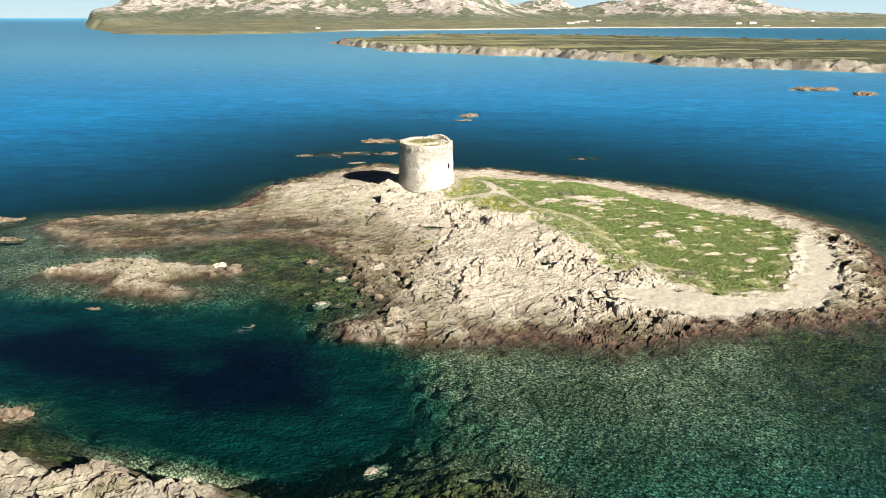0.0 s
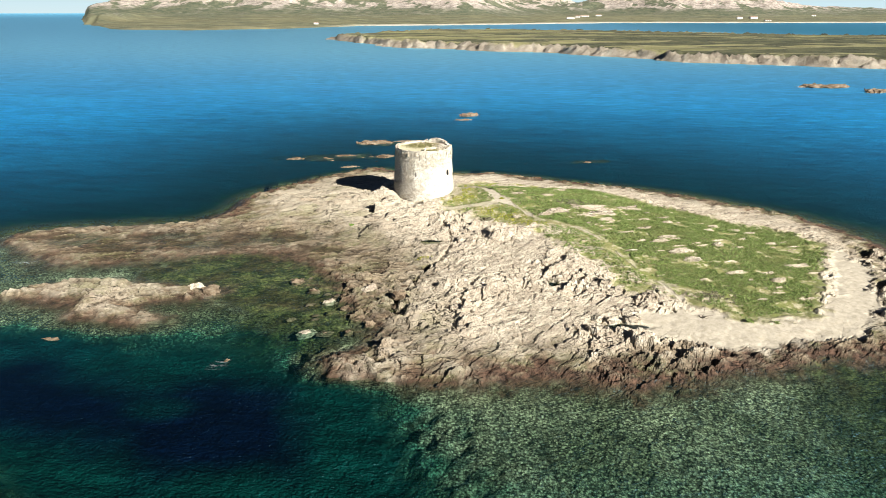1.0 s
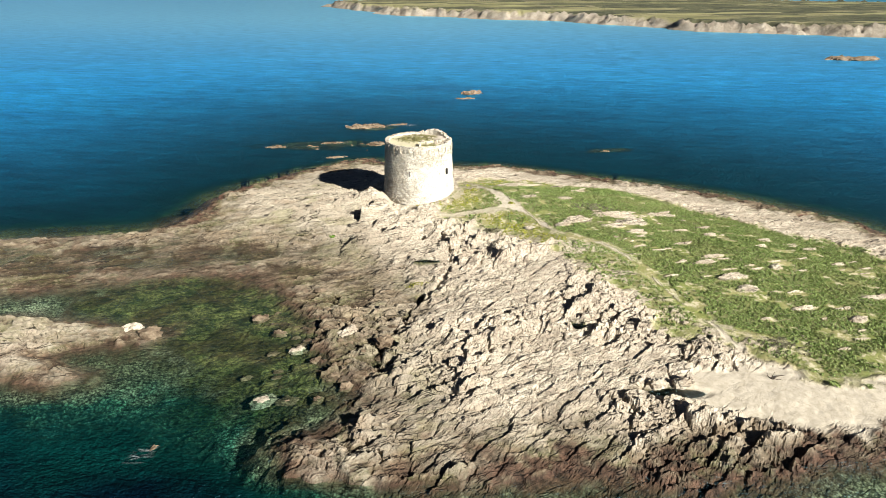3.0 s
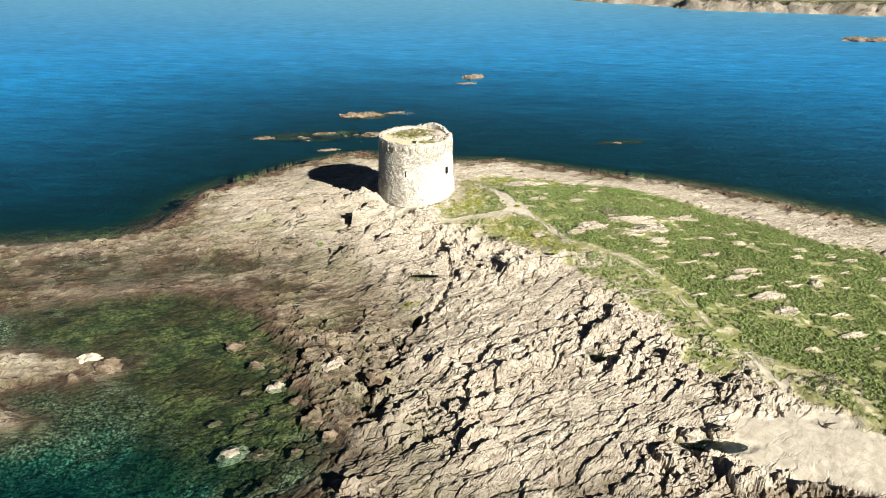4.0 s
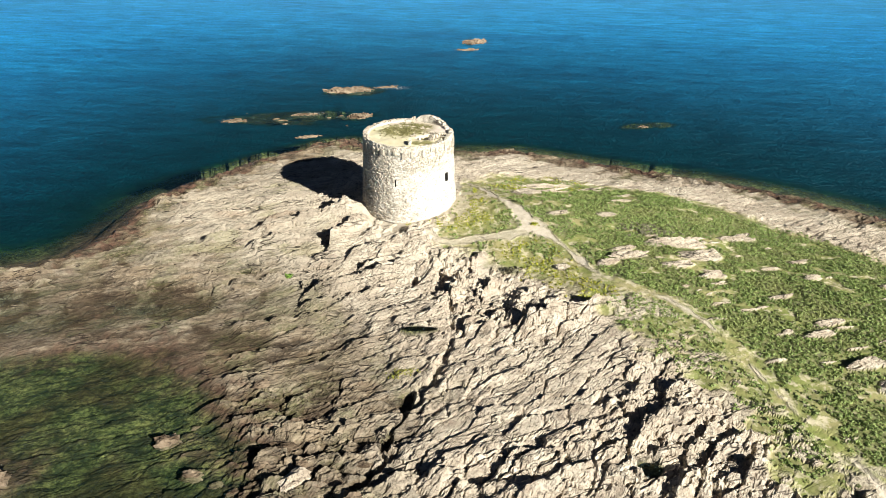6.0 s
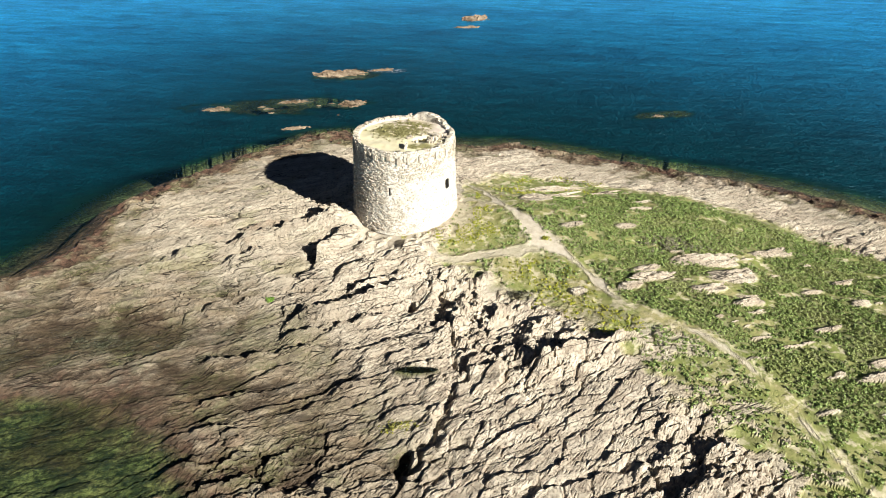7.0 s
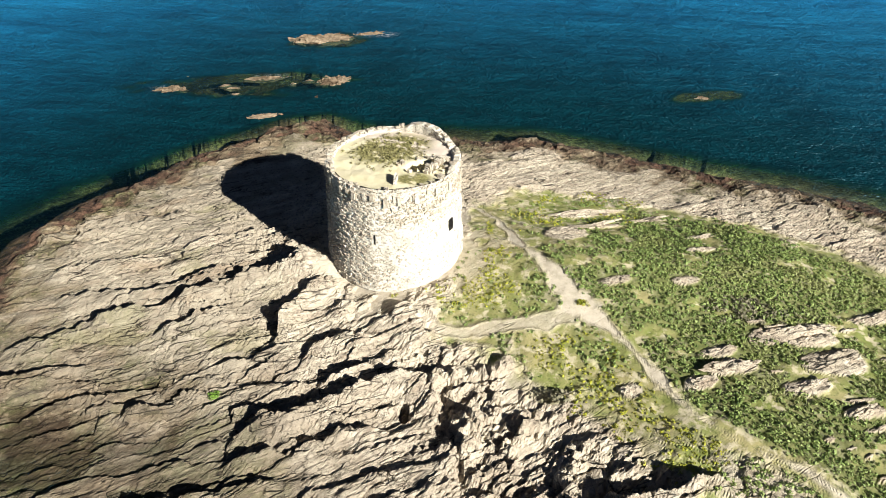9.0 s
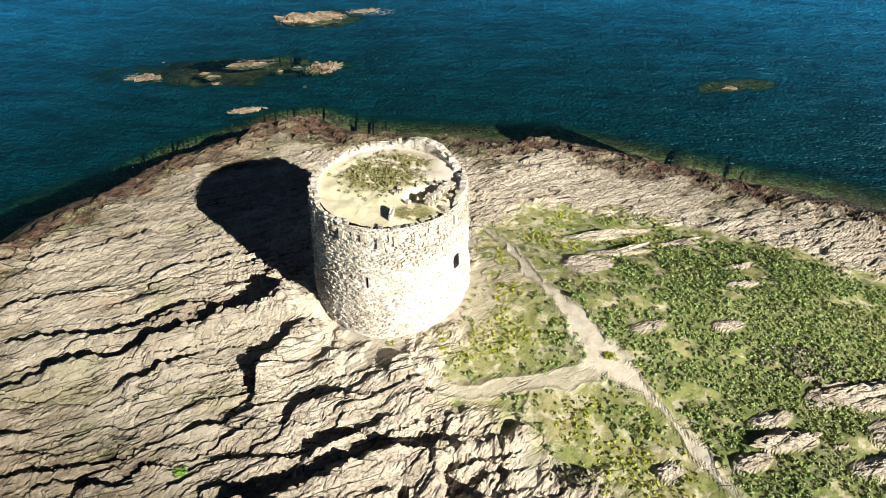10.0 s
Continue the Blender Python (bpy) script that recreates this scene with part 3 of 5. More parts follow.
    # bedded rock: tilted slabs that rise away from the camera's side and break off sharply
    fault = np.interp(y, FAULT_Y, FAULT_X)
    west = np.maximum(smooth(1.5, -2.5, x - fault), smooth(112, 122, y))
    strike = radians(27) * (1 - west) + radians(17) * west
    cs, sn = np.cos(strike), np.sin(strike)

    def beds(lam, seed, bend, wave, edge=0.87):
        u = x * cs + (y - 100) * sn
        v = -x * sn + (y - 100) * cs
        ph = v / lam + bend * fractal(u / wave, v / wave * 2.2, 2, seed) + (0.4 / lam) * fractal(u / 1.2, v / 1.2, 4, seed + 9, 0.6)
        k = np.floor(ph).astype(np.int64)
        fr = ph - k
        lift = soft_noise(u / (wave * 0.7), k * 7.31, seed + 5)
        tooth = np.where(fr < edge, fr / edge, (1 - fr) / (1 - edge))
        return tooth * (0.08 + 1.35 * lift * lift)

    lumps = fractal(x / 1.9, y / 1.7, 5, 21, 0.62)
    bu, bv = x * cs + (y - 100) * sn, -x * sn + (y - 100) * cs
    wu, wv = bu + 1.8 * (fractal(x / 2.4, y / 2.4, 4, 27) - 0.5), bv + 1.1 * (fractal(x / 2.0, y / 2.0, 4, 28) - 0.5)
    row = np.floor(wv / 0.85).astype(np.int64)
    blocks = lattice(np.floor(wu / 1.5 + 5.3 * lattice(row, row, 29)).astype(np.int64), row, 30) - 0.4
    gap, r1, r2, pu, pv = slabs(wu / 3.2, wv / 1.3, 501)
    big = 0.8 * r1 * r1 * r1 + 0.5 * pv * (0.2 + r2) + 0.3 * pu * (r2 - 0.5) - 0.42 * smooth(0.11, 0.02, gap)
    gap, r1, r2, pu, pv = slabs(wu / 1.3 + 0.8 * r1, wv / 0.62, 511)
    small = 0.24 * r1 * r1 + 0.22 * pv * r2 - 0.13 * smooth(0.14, 0.03, gap)
    rough = 0.9 * big + 1.1 * small + beds(2.5, 31, 1.9, 6.0, 0.80) * 0.2 + 0.95 * (lumps - 0.5)
    gap, r1, r2, pu, pv = slabs(wu / 4.6, wv / 0.95, 521)
    plates = 0.42 * r1 * r1 + 0.28 * pv * (0.4 + r2) - 0.16 * smooth(0.12, 0.02, gap)
    gap, r1, r2, pu, pv = slabs(wu / 1.9, wv / 0.36, 531)
    plates += 0.16 * r1 * r1 + 0.13 * pv * r2 - 0.07 * smooth(0.14, 0.02, gap)
    flat = plates * (0.66 + 0.25 * smooth(104, 118, y)) + beds(3.4, 51, 1.9, 11.0, 0.86) * 0.22 + beds(1.1, 61, 1.2, 4.0) * 0.12 + beds(0.5, 63, 1.2, 2.0) * 0.08 + 0.5 * (lumps - 0.5)
    broken = np.maximum(1 - west, np.maximum(smooth(-0.5, 1.5, outer), 0.6 * smooth(-19, -14, x) * smooth(-4, -7, x) * smooth(102, 97, y)))
    rocky = rough * broken * (1 - (0.35 - 0.6 * smooth(62, 56, y)) * smooth(-0.5, 1.5, outer)) + flat * (1 - broken)
    patchy = 0.4 + 0.3 * west + 0.9 * (1 - 0.35 * west) * smooth(0.35, 0.65, fractal(x / 9, y / 9, 3, 77))
    bare = 1 - np.clip(np.maximum(0.95 * turf + 0.97 * sand, 0.82 * smooth(-0.5, 1.2, gd)), 0, 0.97)
    shelf = smooth(-2.5, 2.5, d)
    far_tower = smooth(5.4, 8.0, np.hypot(x - TOWER[0], y - TOWER[1]))
    calm = (0.10 + 0.90 * shelf) * (1 - reef) + reef * (0.34 + 0.35 * smooth(-6, 0, bay) + 0.25 * shelf + 0.35 * smooth(-20, -14, x))
    rocky = rocky * (1 - 0.45 * smooth(7, 1, d) * smooth(118, 130, y)) * (1 - 0.45 * smooth(2, 8, x) * smooth(121, 134, y + 0.3 * x))
    z = z + rocky * patchy * bare * calm * (0.12 + 0.88 * far_tower) * 1.0 + 0.3 * crag
    z = z + 0.3 * blocks * smooth(0.3, 2, outer)
    edge_band = smooth(-1.2, 0.3, d) * smooth(6, 1.5, d) * smooth(110, 125, y)
    z = z + edge_band * (0.4 * blocks + 0.9 * (lumps - 0.5)) * (1 - reef)
    z = z + ledge_rise(x, y) * (1 - 0.9 * sand) * smooth(5.2, 6.4, np.hypot(x - TOWER[0], y - TOWER[1]))
    for hx, hy, rx, ry, deep in CLEFTS:
        z = z - deep * smooth(1.15, 0.85, np.hypot((x - hx) / rx, (y - hy) / ry) + 0.3 * wob)
    gully = smooth(0.75, 0.1, np.abs(x - fault + 1.5 * wob)) * smooth(78, 84, y) * smooth(120, 116, y)
    z = z - 0.5 * gully * bare
    z = z + 0.25 * (fractal(x / 1.4, y / 1.4, 3, 90) - 0.5) * (turf + 0.5 * sand)
    # still pools in the rock
    pooled = 0 * x
    for px, py, rx, ry, level in POOLS:
        hollow = smooth(1.3, 0.8, np.hypot((x - px) / rx, (y - py) / ry) + 0.45 * wob)
        z = z * (1 - hollow) + hollow * (level - 0.15)
        pooled = np.maximum(pooled, hollow)
    z = np.where(d < -1, z + 0.55 * (fractal(x / 1.7, y / 1.7, 4, 12, 0.65) - 0.5) * smooth(-8, -3, z), z)
    z = np.where(d < -1, np.minimum(z, -0.12 + 0.6 * reef), z)
    tide = smooth(1.15, 0.25, z) * (0.5 + 0.5 * smooth(0.4, 0.6, fractal(x / 3, y / 3, 3, 5)))
    brown = 0.7 * smooth(-4, 5, inside_distance(x, y, BROWN) + 3 * wob) * smooth(0.30, 0.55, fractal(x / 4, y / 2.5, 4, 6) + 0.1)
    weather = np.maximum(np.maximum(smooth(112, 124, y), smooth(30, 45, x)), np.maximum(0.35, 0.9 * smooth(78, 73, y) * smooth(-4, 6, x)))
    tide = np.maximum(tide, 0.95 * weather * smooth(6.5, 3.0, d + 2.2 * wob) * smooth(1.9, 1.0, z))
    tide = np.maximum(tide, 0.9 * smooth(0, 6, x) * smooth(112, 125, y + 0.25 * x) * smooth(5.5, 3.0, d + 1.6 * wob) * smooth(0.25, 0.5, fractal(x / 3, y / 2, 4, 98)))
    tide = np.maximum(tide, brown)
    wet = np.clip(np.maximum(tide, reef * smooth(1.9, 1.0, z) * (0.55 + 0.35 * smooth(0.5, 0.2, z))), 0, 1)
    bed = smooth(-0.1, -0.9, z) * (1 - 0.7 * reef)
    old = 0.8 * smooth(-9, -19, x + 0.3 * (y - 125)) * smooth(0.32, 0.52, fractal(x / 7, y / 4, 4, 95) + 0.08)
    old = np.maximum(old, 0.7 * smooth(14, 5, d + 2 * wob) * smooth(110, 125, y) * smooth(2, -6, x))
    algae = np.maximum(reef, 0.95 * np.maximum(smooth(112, 124, y), smooth(30, 45, x))) * smooth(0.10, -0.35, z)
    algae = np.maximum(algae, pooled)
    fringe = np.where(weather > 0.4, weather, 0.5) * smooth(4.2, 1.2, d + 2.0 * wob) * smooth(0.95, 0.4, z) * smooth(0.36, 0.56, fractal(x / 1.3, y / 1.0, 4, 97, 0.6) + 0.06) * smooth(-4, -1, d + wob)
    lush = green_share(x, y, gd, np.minimum(line_distance(x, y, PATH), line_distance(x, y, PATH_B))) * turf
    fringe = np.maximum(fringe, 0.9 * smooth(112, 124, y) * smooth(0.1, -0.25, z) * smooth(-14, -7, ds))
    return z, wet * (1 - sand), bed, sand * (1 - bed), turf, old, algae, fringe, lush, 1 - broken


def axis_steps(lo, hi, fine, coarse_lo, coarse_hi, grow=1.25):
    """Grid lines: fine from lo to hi, growing wider out to the horizon."""
    mid = list(np.arange(lo, hi + 1e-6, fine))
    out, s, p = [], fine, hi
    while p < coarse_hi:
        s *= grow
        p += s
        out.append(min(p, coarse_hi))
    back, s, p = [], fine, lo
    while p > coarse_lo:
        s *= grow
        p -= s
        back.append(max(p, coarse_lo))
    return np.array(back[::-1] + mid + out)


def sheet(name, xs, ys, height, shares, material, rounded=True, lean=None):
    """One mesh over a grid, with named shares per vertex; lean shifts its columns along y."""
    nx, ny = len(xs), len(ys)
    gx, gy = np.meshgrid(xs, ys)
    if lean is not None:
        gy = gy + lean[None, :]
    co = np.stack([gx.ravel(), gy.ravel(), height.ravel()], 1)
    i = (np.arange(ny - 1)[:, None] * nx + np.arange(nx - 1)[None]).ravel()
    quads = np.stack([i, i + 1, i + 1 + nx, i + nx], 1)
    me = bpy.data.meshes.new(name)
    me.vertices.add(len(co))
    me.vertices.foreach_set("co", co.ravel())
    me.loops.add(quads.size)
    me.loops.foreach_set("vertex_index", quads.ravel())
    me.polygons.add(len(quads))
    me.polygons.foreach_set("loop_start", np.arange(len(quads)) * 4)
    me.update(calc_edges=True)
    me.polygons.foreach_set("use_smooth", np.full(len(quads), rounded))
    for key, share in shares.items():
        me.attributes.new(key, "FLOAT", "POINT").data.foreach_set("value", share.ravel().astype(np.float32))
    me.materials.append(material)
    return new(name, me)


# ---- ground: the islet and the sea floor in one sheet ----
def lines(*runs):
    """Grid lines through neighbouring runs of (from, to, step)."""
    return np.concatenate([np.arange(a, b - 1e-6, s) for a, b, s in runs])


gx = axis_steps(-75, 75, 0.35, -4900, 4900)
gx = np.concatenate([gx[gx < -75.1], lines((-75, -60, 0.35), (-60, -32, 0.2), (-32, 32, 0.15), (32, 48, 0.2), (48, 75, 0.35)), gx[gx > 75.1]])
gy = axis_steps(14, 182, 0.4, -600, 4900)
gy = np.concatenate([gy[gy < 13.9], lines((14, 47, 0.4), (47, 62, 0.2), (62, 140, 0.15), (140, 170, 0.2), (170, 182, 0.4)), gy[gy > 182.1]])
# the grid's rows run along the strike of the beds, so that their edges stay clean


def strike_lean(x):
    return 0.36 * np.clip(x, -70, 0) + 0.55 * np.clip(x, 0, 50)


mx, my = np.meshgrid(gx, gy)
my = my + strike_lean(mx)
gz, g_wet, g_bed, g_sand, g_turf, g_old, g_algae, g_fringe, g_lush, g_lam = land(mx, my)
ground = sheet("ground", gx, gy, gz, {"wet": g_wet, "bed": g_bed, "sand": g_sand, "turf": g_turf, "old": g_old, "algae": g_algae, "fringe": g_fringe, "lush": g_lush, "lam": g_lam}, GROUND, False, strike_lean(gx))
tagged(ground, "rocky islet of pale bedded schist with turf and sand", "ground", kind="structure")


def ground_z(x, y):
    """Height of the ground sheet at one place."""
    y = y - float(strike_lean(np.array(x)))
    i = min(max(int(np.searchsorted(gx, x)) - 1, 0), len(gx) - 2)
    j = min(max(int(np.searchsorted(gy, y)) - 1, 0), len(gy) - 2)
    a, b = (x - gx[i]) / (gx[i + 1] - gx[i]), (y - gy[j]) / (gy[j + 1] - gy[j])
    return float((gz[j, i] * (1 - a) + gz[j, i + 1] * a) * (1 - b) + (gz[j + 1, i] * (1 - a) + gz[j + 1, i + 1] * a) * b)


wx = axis_steps(-90, 90, 0.8, -4900, 4900)
wy = axis_steps(36, 190, 0.8, -600, 4900)
ax_, ay_ = np.meshgrid(wx, wy)
wz, *_ = land(ax_, ay_)
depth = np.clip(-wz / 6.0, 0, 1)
shoal = smooth(250, 700, ax_) * smooth(650, 1000, ay_ + 0.25 * ax_) * smooth(2300, 1500, ay_)
# share of that painted sky reflection, growing away from the shore
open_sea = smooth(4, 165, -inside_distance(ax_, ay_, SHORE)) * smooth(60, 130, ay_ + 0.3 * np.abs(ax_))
pit = smooth(-3.5, 4, inside_distance(ax_, ay_, HOLE) + 7 * (fractal(ax_ / 6, ay_ / 5, 5, 15, 0.6) - 0.5)) * (1 - 0.5 * smooth(2.6, 0.8, np.hypot((ax_ + 27) / 1.8, (ay_ - 61.8) / 1.0)))
foam = np.zeros_like(ax_)
for fx, fy, rx, ry in FOAM:
    foam = np.maximum(foam, smooth(1.2, 0.3, np.hypot((ax_ - fx) / rx, (ay_ - fy) / ry)))
sea = sheet("sea", wx, wy, np.zeros_like(ax_), {"depth": depth, "shoal": shoal, "open_sea": open_sea, "far_sheen": smooth(210, 650, ay_), "pit": pit, "foam": foam, "bay": smooth(112, 94, ay_)}, SEA)
sea.visible_shadow = False   # daylight reaches the sea floor
tagged(sea, "clear blue sea with small waves, green over the shallows", "sea", kind="structure")


# ---- helpers for things and their parts ----
def part(name, bm, material, parent=None, label="", flat=True):
    """Links a bmesh as one mesh object under a thing or a part."""
    me = bpy.data.meshes.new(name)
    bm.to_mesh(me)
    bm.free()
    if not flat:
        me.polygons.foreach_set("use_smooth", [True] * len(me.polygons))
    me.materials.append(material)
    ob = new(name, me)
    ob.parent = parent
    if label:
        ob["label"] = label
    return ob


def thing(name, where, label, category, group="", kind=""):
    """An Empty at the base of a thing that carries its parts."""
    ob = new(name)
    ob.location = where
    return tagged(ob, label, category, group, kind)


def raw(name, verts, faces, material, parent=None, smooth_faces=False):
    me = bpy.data.meshes.new(name)
    me.from_pydata(verts, [], faces)
    me.update()
    if smooth_faces:
        me.polygons.foreach_set("use_smooth", [True] * len(faces))
    me.materials.append(material)
    ob = new(name, me)
    ob.parent = parent
    return ob


# ---- the watchtower ----
def make_masonry(name, pale, dull, lit):
    m = Nodes(name, 0.9)
    info = m.node("ShaderNodeObjectInfo")
    rnd = m.calc("FRACT", m.calc("ADD", info.outputs["Random"], m.geo.outputs["Random Per Island"]))
    c = m.mix(m.ramp(rnd, (0.0, 0.0), (1.0, 1.0)), dull, pale)
    c = m.mix(m.ramp(m.noise(6.0, detail=5, rough=0.7), (0.38, 0.65), (0.48, 0.0)), c, (0.20, 0.165, 0.12))
    c = m.mix(m.ramp(m.noise(0.5, detail=5, rough=0.6), (0.45, 0.0), (0.65, lit)), c, (0.34, 0.29, 0.22))
    m.colour(c)
    m.bump(m.noise(9.0, detail=6, rough=0.7), 0.9, 0.06)
    return m.mat


def make_render_coat():
    """Old lime render over rubble: whitish with grey weathering."""
    m = Nodes("lime_render", 0.9)
    c = m.mix(m.ramp(m.noise(0.7, detail=6, rough=0.65), (0.36, 0.0), (0.62, 1.0)), (0.50, 0.45, 0.36), (0.76, 0.70, 0.59))
    c = m.mix(m.ramp(m.noise(5.0, detail=5, rough=0.75), (0.38, 0.85), (0.48, 0.0)), c, (0.16, 0.13, 0.095))
    m.colour(c)
    m.bump(m.noise(5.0, detail=7, rough=0.75), 1.0, 0.10)
    return m.mat


def make_roof():
    """Lime-plaster platform with grey-green growth in its hollows."""
    m = Nodes("roof_plaster", 0.9)
    c = m.mix(m.ramp(m.noise(0.8, detail=5), (0.35, 0.0), (0.65, 1.0)), (0.62, 0.55, 0.34), (0.70, 0.63, 0.44))
    c = m.mix(m.attr("rosy"), c, (0.66, 0.56, 0.46))
    growth = m.calc("MULTIPLY", m.attr("moss"), m.ramp(m.noise(1.2, detail=5, rough=0.65, warp=0.4), (0.40, 0.0), (0.47, 1.0)))
    green = m.mix(m.ramp(m.noise(5.0, detail=5, rough=0.7), (0.35, 0.0), (0.6, 1.0)), (0.10, 0.095, 0.035), (0.30, 0.27, 0.11))
    m.colour(m.mix(growth, c, green))
    m.bump(m.noise(3.5, detail=6, rough=0.7), 0.7, 0.06)
    return m.mat


def make_plain(name, colour, rough=0.9):
    m = Nodes(name, rough)
    c = m.mix(m.ramp(m.noise(4.0, detail=4), (0.35, 0.0), (0.65, 1.0)), tuple(v * 0.75 for v in colour), colour)
    m.colour(c)
    return m.mat


STONE = make_masonry("rubble_stone", (0.64, 0.57, 0.46), (0.44, 0.375, 0.285), 0.35)
COAT, ROOF = make_render_coat(), make_roof()
DARK = make_plain("dark_recess", (0.05, 0.045, 0.04))
BASE_Z, ROOF_Z, RIM_Z = 2.5, 11.38, 11.6
TX, TY = TOWER


def tower_radius(z):
    t = min(max((z - 3.0) / 8.6, 0), 1)
    return 5.72 - 0.52 * t ** 0.8


def on_wall(angle, z, out=0.0):
    r = tower_radius(z) + out
    return Vector((TX + r * math.cos(angle), TY + r * math.sin(angle), z))


# openings: angle, height of the sill, half width in radians, height
OPENINGS = [(radians(-34), 6.75, 0.046, 1.0), (radians(-103.5), 6.9, 0.012, 0.85)]


def in_opening(angle, z, pad=0.0):
    for a, zb, half, tall in OPENINGS:
        if abs((angle - a + math.pi) % (2 * math.pi) - math.pi) < half + pad / 5.4 and zb - pad < z < zb + tall + pad:
            return True
    return False


def tower_wall(parent):
    """The round wall as a grid of faces, with real openings through it and their reveals."""
    angles = sorted(set([2 * math.pi * k / 120 - math.pi for k in range(120)] + [a + s * h for a, _, h, _ in OPENINGS for s in (-1, 1)]))
    levels = sorted(set([BASE_Z + (RIM_Z - BASE_Z) * k / 34 for k in range(35)] + [v for _, zb, _, t in OPENINGS for v in (zb, zb + t)]))
    verts, faces, na = [], [], len(angles)
    for z in levels:
        for a in angles:
            bulge = 0.10 * (noise.noise(Vector((math.cos(a) * 3, math.sin(a) * 3, z * 0.6))) + 0.6 * noise.noise(Vector((math.cos(a) * 9, math.sin(a) * 9, z * 1.7))))
            verts.append(on_wall(a, z, bulge - 0.02))
    for j in range(len(levels) - 1):
        for i in range(na):
            a0, a1 = angles[i], angles[(i + 1) % na]
            mid = (a0 + (a1 if a1 > a0 else a1 + 2 * math.pi)) / 2
            if not in_opening(mid, (levels[j] + levels[j + 1]) / 2):
                faces.append((j * na + i, j * na + (i + 1) % na, (j + 1) * na + (i + 1) % na, (j + 1) * na + i))
    wall = raw("wall", verts, faces, COAT, parent, True)
    wall["label"] = "weathered lime render over rubble"
    for a, zb, half, tall in OPENINGS:
        rv, q = [], []
        for out in (0.0, -0.9):
            for s, z in ((-1, zb), (1, zb), (1, zb + tall), (-1, zb + tall)):
                rv.append(on_wall(a + s * half, z, out + 0.03 * (out == 0)))
        q = [(0, 1, 5, 4), (1, 2, 6, 5), (2, 3, 7, 6), (3, 0, 4, 7), (4, 5, 6, 7)]
        # reveals and closed back are coloured near-black for the shade inside
        raw("window", rv, q, DARK, parent)["label"] = "dark unglazed window opening"
    return wall


def block(rng, centre, along, up, out, size, jitter=0.18):
    """Eight corners of a rough block, jittered."""
    pts = []
    for sx, sy, sz in ((-1, -1, -1), (1, -1, -1), (1, 1, -1), (-1, 1, -1), (-1, -1, 1), (1, -1, 1), (1, 1, 1), (-1, 1, 1)):
        k = [1 - jitter * rng.random() for _ in range(3)]
        pts.append(centre + along * (sx * size[0] / 2 * k[0]) + out * (sy * size[1] / 2 * k[1]) + up * (sz * size[2] / 2 * k[2]))
    return pts


BOX = [(0, 3, 2, 1), (4, 5, 6, 7), (0, 1, 5, 4), (1, 2, 6, 5), (2, 3, 7, 6), (3, 0, 4, 7)]


def tower_stones(parent):
    """Rubble masonry: rows of rough stones proud of the wall; those high on the side that faces the path are parts of their own."""
    rng = random.Random(5)
    rest_v, rest_f, own = [], [], 0
    z = 2.9
    while z < RIM_Z - 0.12:
        tall = rng.uniform(0.08, 0.19)
        a = -math.pi + rng.random() * 0.1
        while a < math.pi:
            wide = rng.uniform(0.10, 0.34)
            mid = a + wide / 2 / tower_radius(z)
            a += (wide + rng.uniform(0.02, 0.06)) / tower_radius(z)
            zz = z + rng.uniform(-0.15, 0.15)
            coat = noise.noise(Vector((mid * 1.6, z * 0.35, 4.0)))
            lower = min(max((9.2 + 1.1 * coat + 0.9 * min(max(mid + 1.2, 0), 1) - z) / 1.6, 0), 1)
            round_it = min(max((mid + 1.95 + 0.5 * coat) / 0.7, 0), 1) * min(max((0.55 - mid) / 0.4, 0), 1)
            coated = lower * round_it
            if in_opening(mid, zz + tall / 2, 0.12) or rng.random() < 0.14 + 0.85 * coated:
                continue
            out = Vector((math.cos(mid), math.sin(mid), 0))
            tilt = rng.uniform(-0.6, 0.6)
            along = Vector((-out.y * math.cos(tilt), out.x * math.cos(tilt), math.sin(tilt)))
            up = out.cross(along)
            proud = rng.uniform(-0.03, 0.08) * (1 - 0.8 * coated)
            pts = block(rng, on_wall(mid, zz + tall / 2, proud - 0.08), along, up, out, (wide, 0.3, tall * rng.uniform(0.7, 1.25)), 0.42)
            if own < 300 and z > 9.2 and -2.3 < mid < -0.2:
                raw("stone", pts, BOX, STONE, parent)
                own += 1
            else:
                rest_f += [tuple(v + len(rest_v) for v in q) for q in BOX]
                rest_v += pts
        z += tall
    tagged(raw("masonry", rest_v, rest_f, STONE, parent), "rough pale rubble stones", kind="stuff")


